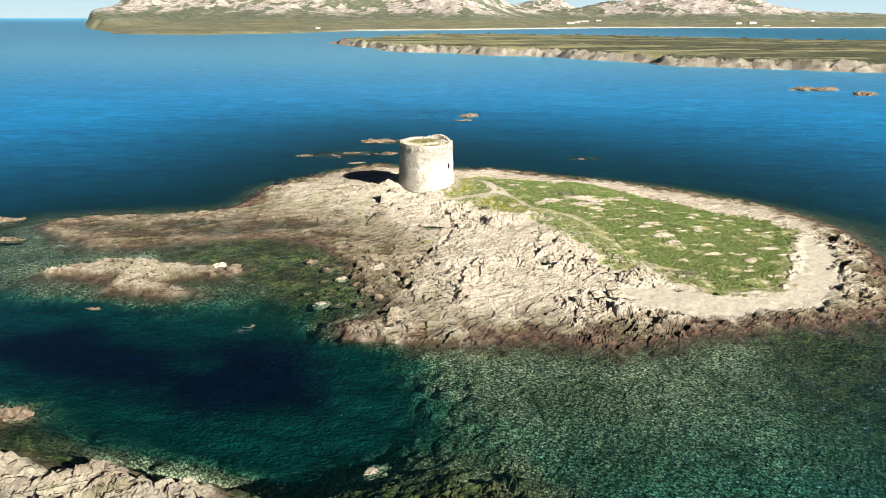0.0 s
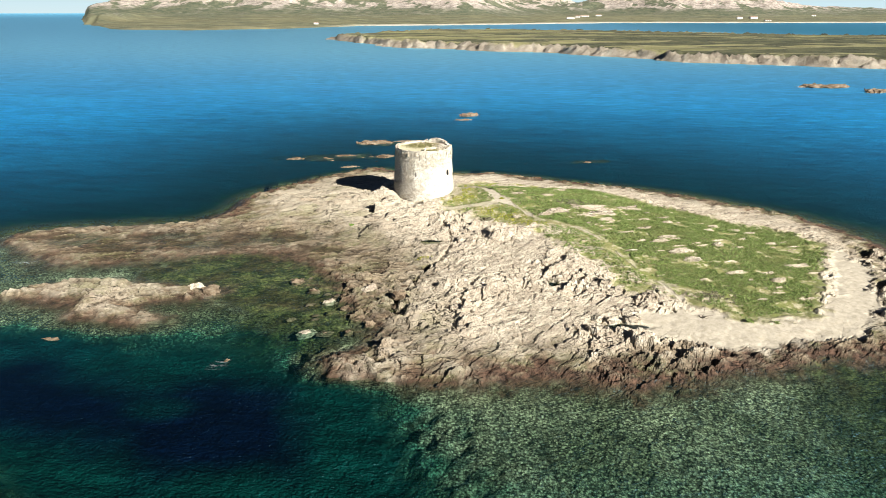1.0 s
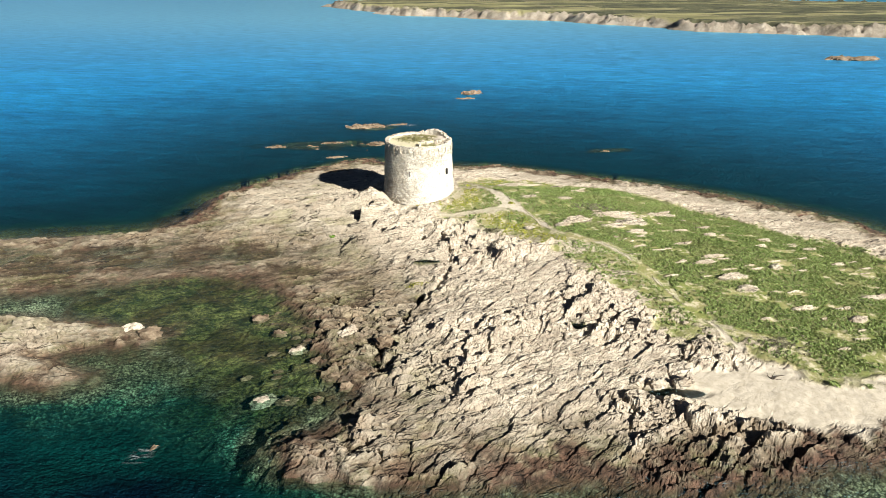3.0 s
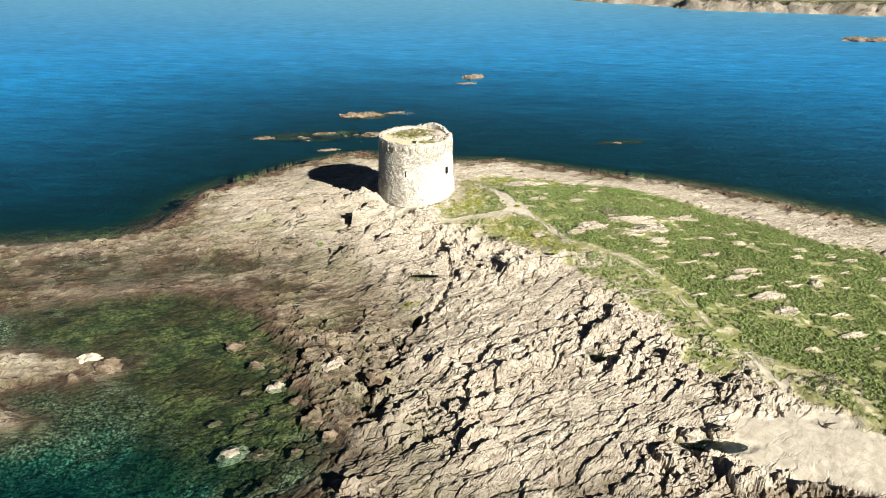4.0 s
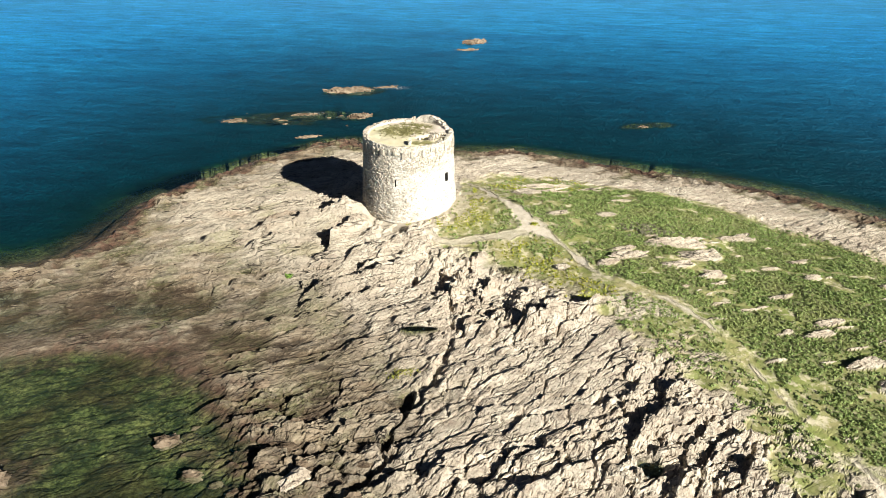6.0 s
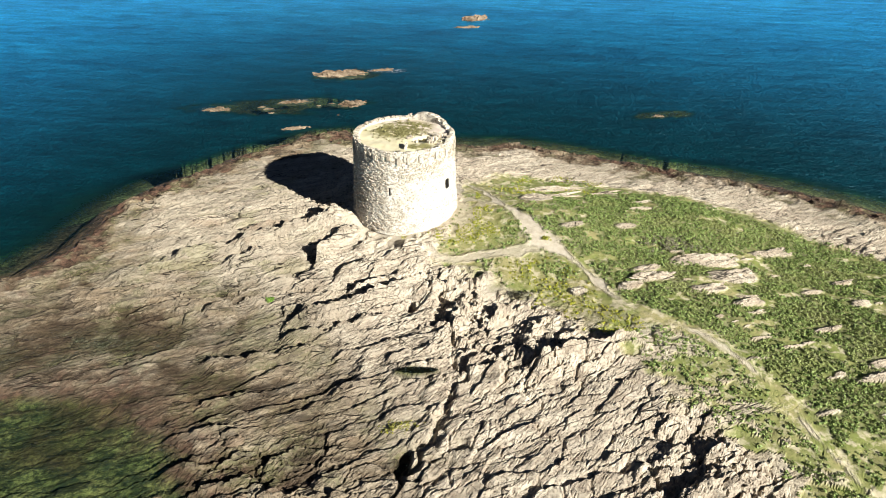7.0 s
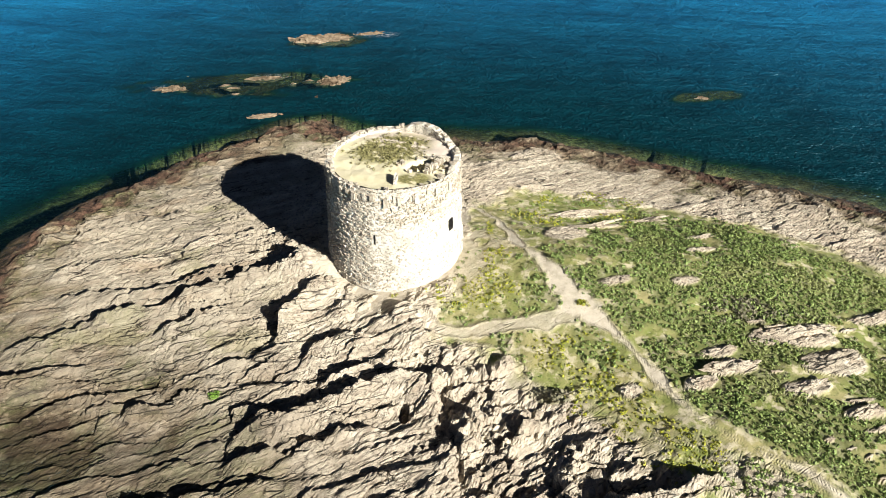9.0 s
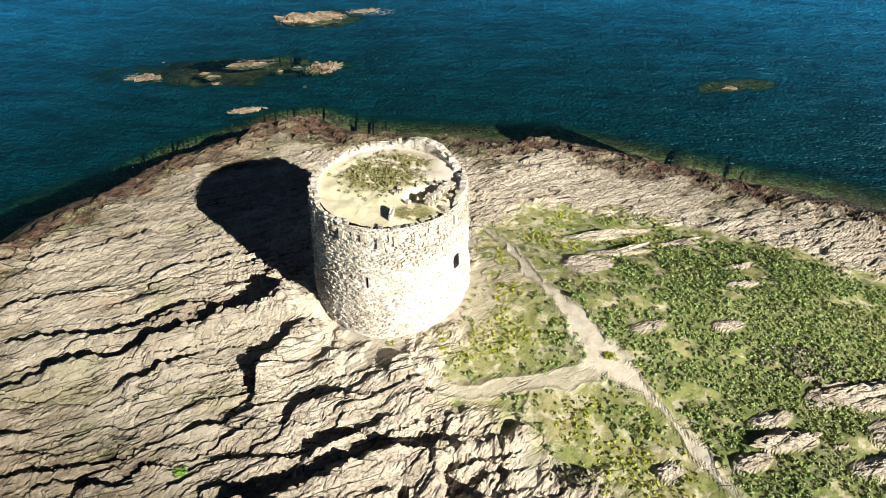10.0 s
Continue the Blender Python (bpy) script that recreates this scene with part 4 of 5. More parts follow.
def tower_top(parent):
    rng = random.Random(9)
    # roof platform with a fallen-in stair well
    nr, na = 26, 96
    verts, faces, moss, rosy = [], [], [], []
    for j in range(nr + 1):
        r = 4.75 * j / nr
        for i in range(na):
            a = 2 * math.pi * i / na
            x, y = TX + r * math.cos(a), TY + r * math.sin(a)
            z = ROOF_Z + 0.10 * noise.noise(Vector((x * 0.9, y * 0.9, 0))) + 0.05 * noise.noise(Vector((x * 2.6, y * 2.6, 3)))
            well = math.hypot((x + 1.7 - 0.45 * (y - 128.8)) / 1.25, (y - 128.8) / 0.75) + 0.35 * noise.noise(Vector((x * 1.5, y * 1.5, 7)))
            z -= 1.6 * min(max((1.1 - well) / 0.2, 0), 1)
            m1 = math.hypot((x + 4.2) / 3.2, (y - 131.7 - 0.25 * (x + 4)) / 2.3)
            m2 = math.hypot((x + 2.3) / 1.4, (y - 126.8) / 0.8)
            moss.append(min(max(2.4 * (1.2 - min(m1, m2)), 0), 1))
            rosy.append(min(max((0.55 * (x + 3.9) + 0.9 * (y - 131)) / 1.5, 0), 1))
            verts.append((x, y, z))
    for j in range(nr):
        for i in range(na):
            k = (i + 1) % na
            if j == 0:
                faces.append((0, na + i, na + k))
            else:
                faces.append((j * na + i, (j + 1) * na + i, (j + 1) * na + k, j * na + k))
    roof = raw("roof", verts, faces, ROOF, parent, True)
    roof.data.attributes.new("moss", "FLOAT", "POINT").data.foreach_set("value", moss)
    roof.data.attributes.new("rosy", "FLOAT", "POINT").data.foreach_set("value", rosy)
    roof["label"] = "cream lime plaster platform with grey-green growth"
    # parapet: a worn ring of masonry
    verts, faces, n = [], [], 180
    for i in range(n):
        a = 2 * math.pi * i / n - math.pi
        worn = noise.noise(Vector((math.cos(a) * 4, math.sin(a) * 4, 1))) * 0.16 + noise.noise(Vector((math.cos(a) * 14, math.sin(a) * 14, 2))) * 0.10
        south = min(max((-math.sin(a) - 0.25) / 0.4, 0), 1)
        high = RIM_Z - 0.05 + worn + 0.62 * math.exp(-((a - radians(58)) / 0.42) ** 4) + 0.25 * math.exp(-((a - radians(-15)) / 0.3) ** 2) - 0.22 * south
        if abs(a - radians(16)) < 0.06:
            high -= 0.55
        inner = 4.62 + 0.22 * south + 0.08 * noise.noise(Vector((math.cos(a) * 8, math.sin(a) * 8, 5)))
        outer = tower_radius(11.3) + 0.04
        for r, z in ((outer, 10.9), (outer, high - 0.06), (outer - 0.12, high), (inner + 0.1, high), (inner, high - 0.08), (inner, 10.8)):
            verts.append((TX + r * math.cos(a), TY + r * math.sin(a), z))
    for i in range(n):
        for k in range(5):
            p, q = i * 6 + k, (i + 1) % n * 6 + k
            faces.append((p, q, q + 1, p + 1))
    raw("parapet", verts, faces, COAT, parent)["label"] = "worn rubble parapet"
    # loose rim stones, uneven
    for i in range(110):
        a = 2 * math.pi * (i + rng.random() * 0.7) / 110 - math.pi
        out = Vector((math.cos(a), math.sin(a), 0))
        ruin = math.exp(-((a - radians(58)) / 0.45) ** 4)
        if rng.random() < 0.42 + 0.3 * (math.sin(a) < -0.3) or abs(a - radians(16)) < 0.08:
            continue
        size = (rng.uniform(0.2, 0.5), rng.uniform(0.25, 0.55), rng.uniform(0.12, 0.30) + 0.4 * ruin * rng.random())
        c = Vector((TX, TY, RIM_Z + 0.02 + 0.5 * ruin - 0.16 * min(max((-math.sin(a) - 0.25) / 0.4, 0), 1) + 0.2 * math.exp(-((a - radians(-15)) / 0.3) ** 2))) + out * rng.uniform(4.75, 5.1)
        raw("rim_stone", block(rng, c, Vector((-out.y, out.x, 0)), Vector((0, 0, 1)), out, size, 0.4), BOX, STONE, parent)
    # worn brackets of the former gallery under the rim
    for i in range(34):
        a = radians(-172 + i * 5.0) + rng.uniform(-0.04, 0.04)
        if rng.random() < 0.4:
            continue
        out = Vector((math.cos(a), math.sin(a), 0))
        tall = rng.uniform(0.3, 1.0)
        c = on_wall(a, 11.32 - tall / 2 - rng.uniform(0, 0.3), rng.uniform(-0.04, 0.05))
        raw("bracket", block(rng, c, Vector((-out.y, out.x, 0)), Vector((0, 0, 1)), out, (rng.uniform(0.22, 0.36), 0.42, tall), 0.3), BOX, STONE, parent)
    # rubble and a stub of wall round the stair well
    for k in range(22):
        a = rng.uniform(0, 2 * math.pi)
        x, y = -1.5 + 1.7 * math.cos(a) * rng.uniform(0.75, 1.25), 128.8 + 1.15 * math.sin(a) * rng.uniform(0.75, 1.25)
        if math.hypot(x - TX, y - TY) > 4.6:
            continue
        s = rng.uniform(0.2, 0.42)
        up = Vector((rng.uniform(-0.3, 0.3), rng.uniform(-0.3, 0.3), 1)).normalized()
        al = up.cross(Vector((math.cos(a), math.sin(a), 0))).normalized()
        raw("rubble_stone", block(rng, Vector((x, y, ROOF_Z + 0.12)), al, up, up.cross(al), (s, s * 0.8, s * 0.7), 0.45), BOX, STONE, parent)
    stub = block(rng, Vector((-3.55, 126.4, ROOF_Z + 0.2)), Vector((1, 0, 0)), Vector((0, 0, 1)), Vector((0.08, 1, 0)).normalized(), (0.24, 1.1, 0.6), 0.25)
    raw("wall_stub", stub, BOX, COAT, parent)
    # a low ruined wall between the hollow and the rim
    for k in range(16):
        t = k / 15
        c = Vector((-1.35 + 1.5 * t + rng.uniform(-0.15, 0.15), 127.55 + 2.3 * t + rng.uniform(-0.2, 0.2), ROOF_Z + rng.uniform(0.05, 0.4)))
        up = Vector((rng.uniform(-0.3, 0.3), rng.uniform(-0.3, 0.3), 1)).normalized()
        al = up.cross(Vector((0.5, 0.8, 0))).normalized()
        raw("rubble_stone", block(rng, c, al, up, up.cross(al), (rng.uniform(0.35, 0.7), rng.uniform(0.3, 0.5), rng.uniform(0.3, 0.6)), 0.45), BOX, STONE, parent)


tower = thing("watchtower", (TX, TY, 3.0), "round ruined watchtower of pale rubble stone and lime render", "tower")
UNDO = Matrix.Translation((-TX, -TY, -3.0))
tower_wall(tower)
tower_top(tower)
tower_stones(tower)
for ob in tower.children:
    ob.matrix_parent_inverse = UNDO


# ---- loose rocks ----
def make_brown_rock():
    m = Nodes("brown_sea_rock", 0.7)
    weed = m.noise(0.8, m.place((0.5, 1.3, 1)), detail=6, rough=0.7)
    c = m.mix(m.ramp(weed, (0.38, 0.0), (0.62, 1.0)), (0.09, 0.06, 0.035), (0.30, 0.225, 0.15))
    m.colour(c)
    m.bump(m.noise(2.0, detail=6, rough=0.7), 1.0, 0.3)
    return m.mat


BROWN_ROCK = make_brown_rock()


def rock_mesh(name, size, seed, detail=3, ledge=0.35, material=None):
    """A weathered lump of bedded rock: rounded blocks cut by steps along its beds."""
    bm = bmesh.new()
    bmesh.ops.create_icosphere(bm, subdivisions=detail, radius=1.0)
    off = Vector((seed * 3.7, seed * 1.3, seed * 0.7))
    for v in bm.verts:
        p = v.co.normalized()
        r = 1.0 + 0.45 * noise.noise(p * 1.4 + off) + 0.34 * noise.noise(p * 3.3 + off) + 0.2 * noise.noise(p * 7.5 + off) + 0.1 * noise.noise(p * 16 + off)
        q = p * r
        step = math.floor(q.z * 4 + q.y * 1.5 + off.x) / 4
        q.x += ledge * 0.5 * (noise.noise(Vector((step * 9, seed, 0))))
        q.y += ledge * 0.4 * (noise.noise(Vector((step * 9, 5, seed))))
        w = Vector((q.x * size[0], q.y * size[1], q.z * size[2]))
        rag = (0.3 if 100 < seed < 200 else 0.65) * min(size) * (noise.noise(w * 1.7 + off) + 0.7 * noise.noise(w * 4.1 + off) + 0.4 * noise.noise(w * 9.0 + off))
        v.co = w + Vector((rag * 0.5, rag * 0.5, rag if w.z > 0 else 0))
    me = bpy.data.meshes.new(name)
    bm.to_mesh(me)
    bm.free()
    me.materials.append(material or ROCK)
    return me


def put_rock(name, x, y, z, size, turn, seed, label, category, group, detail=3):
    ob = new(name, rock_mesh(name, size, seed, detail, material=BROWN_ROCK if name == "sea_rock" or seed > 117 and seed < 200 or 100 < seed < 115 and seed % 3 else ROCK))
    ob.location, ob.rotation_euler = (x, y, z), (0, 0, radians(turn))
    return tagged(ob, label, category, group)


rng = random.Random(3)
PLACED = []
for k, (x, y, lx, ly, h) in enumerate(OUTCROPS):
    gd = float(inside_distance(np.array([x]), np.array([y]), GREEN)[0])
    if gd < 0.5 or (k > 30 and float(line_distance(np.array([x]), np.array([y]), PATH)[0]) < 2.0):
        continue
    PLACED.append((x, y, lx, ly))
    put_rock("rock_outcrop", x, y, ground_z(x, y) + h * 0.05, (lx * 0.7, ly * 0.5, h * 0.34), 12 + rng.uniform(-8, 10), k + 1,
             "pale weathered schist outcrop among green plants", "rock", "outcrops in the green", 4)

# boulders on the reef and the shallows: x, y, size, height
BOULDERS = [(-5.6, 86.3, 1.3, 0.9), (-9.9, 88.4, 1.4, 0.8), (-20.3, 92.6, 1.1, 0.9), (-31, 88.4, 1.5, 1.0), (-14.8, 86.0, 0.9, 0.5), (-23.4, 70.8, 0.7, 0.35), (-13.9, 77.5, 1.2, 0.32),
            (-16.3, 77.4, 1.6, 0.34), (-11.2, 77.6, 0.6, 0.4), (-8.8, 79.5, 0.9, 0.6), (-33.5, 89.6, 1.2, 0.9), (-17.5, 89.5, 1.0, 0.5), (-12.5, 84.0, 0.7, 0.4), (-5.7, 44.6, 1.2, 0.4),
            (20.0, 78.6, 1.0, 0.8), (22.4, 78.9, 1.2, 0.9), (18.3, 79.0, 0.9, 0.7)]
for k in range(34):
    BOULDERS.append((rng.uniform(-19, -5), rng.uniform(80, 99), rng.uniform(0.25, 0.9), rng.uniform(0.12, 0.26)))
for k, (x, y, s, h) in enumerate(BOULDERS):
    s, h = 0.8 * s, 0.75 * h
    put_rock("boulder", x, y, max(ground_z(x, y), -0.25) + 0.1 * h, (s, s * 0.62, h), rng.uniform(5, 40), k + 101,
             "pale boulder standing on the brown reef" if y > 60 and x < 0 else "pale boulder beside the sand", "rock", "boulders on the reef")

# skerries off the shore: x, y, half length, half width, height, turn
SKERRIES = [(-19.6, 191.2, 4.6, 1.5, 0.9, 12), (-12.0, 194.2, 2.6, 0.5, 0.35, 8), (-15.1, 173.6, 2.2, 1.3, 0.6, 20), (-37.2, 170.4, 2.0, 0.8, 0.45, 5), (-25.3, 174.6, 2.6, 0.7, 0.3, 12),
            (35.4, 168.1, 0.9, 0.45, 0.22, 0), (8.6, 241.5, 3.4, 2.0, 1.1, 10), (6.0, 232.0, 2.6, 0.7, 0.4, 0), (-81, 112.5, 3.5, 1.2, 0.7, 8), (-72.5, 102, 2.4, 0.7, 0.4, 0),
            (184.5, 336, 13, 5, 1.7, 4), (199, 317, 7, 4, 1.5, 25), (-22.5, 162.0, 2.0, 0.6, 0.35, 15), (-45, 75.5, 1.0, 0.4, 0.2, 0), (-40.5, 52.1, 1.5, 0.8, 0.5, 0)]
for k, (x, y, lx, ly, h, turn) in enumerate(SKERRIES):
    put_rock("sea_rock", x, y, -0.35 * h, (lx, ly, h), turn, k + 201, "low brown rock awash in the sea", "rock", "skerries", 4)
for k in range(8):
    x, y = rng.uniform(-40, -14), rng.uniform(166, 178)
    put_rock("sea_rock", x, y, -0.2, (rng.uniform(0.4, 1.1), rng.uniform(0.3, 0.5), 0.28), rng.uniform(-10, 30), k + 240, "low brown rock awash in the sea", "rock", "skerries", 2)


# ---- plants ----
def make_leaf(name, light, dark, dry):
    m = Nodes(name, 0.6)
    c = m.mix(m.geo.outputs["Random Per Island"], dark, light)
    c = m.mix(m.ramp(m.noise(0.25, detail=4), (0.52, 0.0), (0.68, 0.6)), c, dry)
    m.colour(c)
    return m.mat


def clumps(name, spots, leaf_count, size, material, label, seed, spread=0.62):
    """Many low leafy plants in one mesh: each a dome of tilted leaves."""
    r = np.random.RandomState(seed)
    n = len(spots)
    spots = np.array(spots)
    s = size * r.uniform(0.65, 1.35, (n, 1))
    az = r.uniform(0, 2 * np.pi, (n, leaf_count)) + np.arange(leaf_count)[None] * 2.4
    el = np.arcsin(r.uniform(0.05, 1.0, (n, leaf_count)))
    nrm = np.stack([np.cos(az) * np.cos(el), np.sin(az) * np.cos(el), np.sin(el)], -1)
    ctr = spots[:, None, :] + nrm * s[..., None] * np.array([1.0, 1.0, 0.85]) * r.uniform(0.75, 1.05, (n, leaf_count, 1))
    tip = nrm + r.normal(0, 0.45, nrm.shape)
    tip /= np.linalg.norm(tip, axis=-1, keepdims=True)
    side = np.cross(tip, r.normal(0, 1, nrm.shape))
    side /= np.linalg.norm(side, axis=-1, keepdims=True)
    lie = np.cross(tip, side)
    w = (s * spread)[..., None] * r.uniform(0.6, 1.1, (n, leaf_count, 1))
    corners = np.stack([ctr - lie * w, ctr + side * w * 0.55 + tip * w * 0.15, ctr + lie * w, ctr - side * w * 0.55 + tip * w * 0.15], 2)
    co = corners.reshape(-1, 3)
    quads = np.arange(len(co)).reshape(-1, 4)
    me = bpy.data.meshes.new(name)
    me.vertices.add(len(co))
    me.vertices.foreach_set("co", co.ravel())
    me.loops.add(quads.size)
    me.loops.foreach_set("vertex_index", quads.ravel())
    me.polygons.add(len(quads))
    me.polygons.foreach_set("loop_start", np.arange(len(quads)) * 4)
    me.update(calc_edges=True)
    me.materials.append(material)
    return tagged(new(name, me), label, "plants", kind="stuff")


def scatter(outline, step, keep, seed):
    r = random.Random(seed)
    xs, ys = [p[0] for p in outline], [p[1] for p in outline]
    pts = []
    y = min(ys)
    while y < max(ys):
        x = min(xs)
        while x < max(xs):
            pts.append((x + r.uniform(-0.6, 0.6) * step, y + r.uniform(-0.6, 0.6) * step))
            x += step
        y += step
    px, py = np.array(pts).T
    gd = inside_distance(px, py, outline) + 3.0 * (fractal(px / 3, py / 3, 3, seed) - 0.5)
    way = np.minimum(np.minimum(line_distance(px, py, PATH), line_distance(px, py, PATH_B)), line_distance(px, py, PATH_C))
    share = keep(px, py, gd, way)
    for ox, oy, lx, ly in PLACED:
        share = np.where(np.hypot((px - ox) / (lx + 0.15), (py - oy) / (ly + 0.2)) < 0.95, 0, share)
    dice = np.random.RandomState(seed).uniform(0, 1, len(px))
    away = np.hypot(px - TX, py - TY) > 6.1
    return [(a, b, ground_z(a, b)) for a, b in zip(px[(dice < share) & away], py[(dice < share) & away])]


def herb_share(x, y, gd, way):
    return 0.95 * smooth(0.0, 1.5, gd) * smooth(0.35, 0.48, fractal(x / 2.5, y / 2.5, 4, 81)) * smooth(0.6, 1.1, way)


LEAF = make_leaf("dark_green_leaf", (0.30, 0.37, 0.115), (0.12, 0.175, 0.045), (0.31, 0.31, 0.12))
HERB_LEAF = make_leaf("yellow_green_leaf", (0.44, 0.43, 0.04), (0.21, 0.24, 0.03), (0.34, 0.30, 0.10))
DRY_LEAF = make_leaf("grey_dry_leaf", (0.24, 0.22, 0.14), (0.13, 0.12, 0.07), (0.25, 0.2, 0.12))
clumps("leafy_plants", scatter(GREEN, 0.30, green_share, 11), 12, 0.16, LEAF, "dense low dark green leafy plants covering the slope", 11)
clumps("yellow_green_herbs", scatter(HERB, 0.30, herb_share, 12) + scatter(HERB_B, 0.34, herb_share, 13) + scatter(HERB_C, 0.36, herb_share, 14), 10, 0.13, HERB_LEAF, "yellow-green flowering herbs beside the tower and path", 12)


def bush(x, y, size, material, label, seed):
    r = np.random.RandomState(seed)
    spots = [(x + r.normal(0, size * 0.4), y + r.normal(0, size * 0.3), ground_z(x, y) + abs(r.normal(0, size * 0.25))) for _ in range(14)]
    ob = clumps("bush", spots, 16, size * 0.4, material, label, seed, 0.5)
    ob["kind"], ob["category"] = "thing", "bush"
    return ob


bush(9.1, 126.4, 0.5, LEAF, "small dark round bush beside the path", 21)
bush(10.3, 121.6, 0.45, HERB_LEAF, "small green tuft on the bare path", 22)
bush(7.2, 113.8, 0.9, DRY_LEAF, "dry brown bush on the rocks", 23)
bush(36.2, 78.8, 0.55, LEAF, "small dark bush on the sand", 24)
bush(39.5, 78.6, 0.35, LEAF, "small dark bush on the sand", 25)
bush(-16.0, 115.4, 0.5, make_leaf("bright_green_leaf", (0.20, 0.33, 0.05), (0.10, 0.18, 0.03), (0.2, 0.25, 0.06)), "green tuft in a rock cleft", 26)
r_dry = np.random.RandomState(31)
clumps("dry_brush", [(x, y, ground_z(x, y)) for x, y in zip(r_dry.normal(23.5, 1.6, 160), r_dry.normal(121.6, 0.7, 160))], 9, 0.2, DRY_LEAF, "grey dry brush in the green", 32)
ROOF_LEAF = make_leaf("olive_roof_weed", (0.32, 0.29, 0.12), (0.15, 0.14, 0.055), (0.30, 0.25, 0.13))
clumps("roof_weeds", [(x, y, ROOF_Z + 0.02) for x, y in zip(r_dry.normal(-4.4, 1.6, 300), r_dry.normal(131.2, 1.3, 300)) if math.hypot(x - TX, y - TY) < 4.3 and math.hypot((x + 1.7) / 1.5, (y - 128.8) / 1.0) > 1.1],
       8, 0.13, ROOF_LEAF, "olive weeds growing on the tower's roof", 33)

# water standing in rock hollows
for x, y, rx, ry, level in POOLS:
    bm = bmesh.new()
    bmesh.ops.create_circle(bm, cap_ends=True, segments=28, radius=1.0, matrix=Matrix.Translation((x, y, level - 0.1)) @ Matrix.Diagonal((rx * 1.1, ry * 1.1, 1, 1)))
    tagged(part("rock_pool", bm, SEA), "shallow still pool in a hollow of the rock", "pool", "rock pools")


# a green sliver of moss in a rock hollow
clumps("moss", [(x, y, ground_z(x, y)) for x, y in zip(r_dry.normal(-3.1, 0.7, 60), r_dry.normal(99.5, 0.25, 60))], 7, 0.11, HERB_LEAF, "yellow-green moss in a damp rock hollow", 34)


# ---- driftwood on the sand ----
def driftwood(x, y):
    wood = make_plain("dark_driftwood", (0.10, 0.075, 0.055))
    z = ground_z(x, y)
    log = thing("driftwood", (x, y, z), "dark branched piece of driftwood lying on pale sand", "driftwood")
    r = random.Random(8)
    for k, (turn, lean, long, thick) in enumerate(((20, 6, 1.5, 0.07), (65, 28, 0.9, 0.045), (-30, 22, 0.8, 0.04), (150, 15, 0.7, 0.05), (110, 40, 0.6, 0.03))):
        bm = bmesh.new()
        rings = []
        for j in range(6):
            t = j / 5
            c = Vector((long * t, 0.12 * math.sin(3 * t + k), 0.05 + 0.06 * math.sin(5 * t + k)))
            rad = thick * (1 - 0.8 * t)
            rings.append([bm.verts.new(c + Vector((0, rad * math.cos(a), rad * math.sin(a)))) for a in [i * math.pi / 3 for i in range(6)]])
        for p, q in zip(rings, rings[1:]):
            for i in range(6):
                bm.faces.new((p[i], p[(i + 1) % 6], q[(i + 1) % 6], q[i]))
        bm.faces.new(rings[0][::-1])
        bm.faces.new(rings[-1])
        limb = part("branch", bm, wood, log, flat=False)
        limb.rotation_euler = (0, radians(-lean), radians(turn))


driftwood(31.1, 79.7)

clumps("dry_heath", [(x, y, ground_z(x, y)) for x, y in zip(r_dry.normal(34.5, 1.3, 120), r_dry.normal(85.4, 0.8, 120))], 9, 0.16, DRY_LEAF, "brown dry heath at the edge of the sand", 35)


# ---- far land ----
def make_far(name, stone_a, stone_b, scrub_a, scrub_b, grass):
    m = Nodes(name, 0.95)
    stone = m.mix(m.ramp(m.noise(0.05, detail=8, rough=0.78), (0.4, 0.0), (0.6, 1.0)), stone_a, stone_b)
    scrub = m.mix(m.ramp(m.noise(0.05, detail=6, rough=0.7), (0.4, 0.0), (0.6, 1.0)), scrub_a, scrub_b)
    c = m.mix(m.ramp(m.attr("green"), (0.35, 0.0), (0.65, 1.0)), stone, scrub)
    meadow = m.mix(m.ramp(m.noise(0.02, detail=6, rough=0.65), (0.4, 0.0), (0.62, 1.0)), grass, tuple(v * 0.62 for v in grass))
    meadow = m.mix(m.ramp(m.noise(0.012, m.place((0.4, 1.6, 1)), detail=7, rough=0.7), (0.50, 0.0), (0.58, 0.85)), meadow, scrub)
    c = m.mix(m.attr("plain"), c, meadow)
    c = m.mix(m.attr("beach"), c, (0.62, 0.56, 0.46))
    m.colour(c)
    m.bump(m.noise(0.09, detail=7, rough=0.75), 1.0, 5.0)
    return m.mat


FAR_HILL = make_far("granite_and_scrub", (0.26, 0.215, 0.175), (0.66, 0.56, 0.48), (0.10, 0.115, 0.07), (0.20, 0.20, 0.125), (0.27, 0.25, 0.14))
FAR_FLAT = make_far("low_island", (0.30, 0.245, 0.18), (0.52, 0.44, 0.34), (0.07, 0.075, 0.045), (0.15, 0.145, 0.075), (0.40, 0.37, 0.17))

PIANA = [(-140, 834), (-92, 740), (-50, 668), (0, 640), (36, 607), (84, 594), (115, 560), (138, 534), (168, 489), (200, 478), (236, 463), (283, 438), (420, 405), (800, 380),
         (1300, 700), (900, 900), (535, 850), (389, 920), (264, 1010), (106, 1060), (-28, 1050), (-100, 900)]


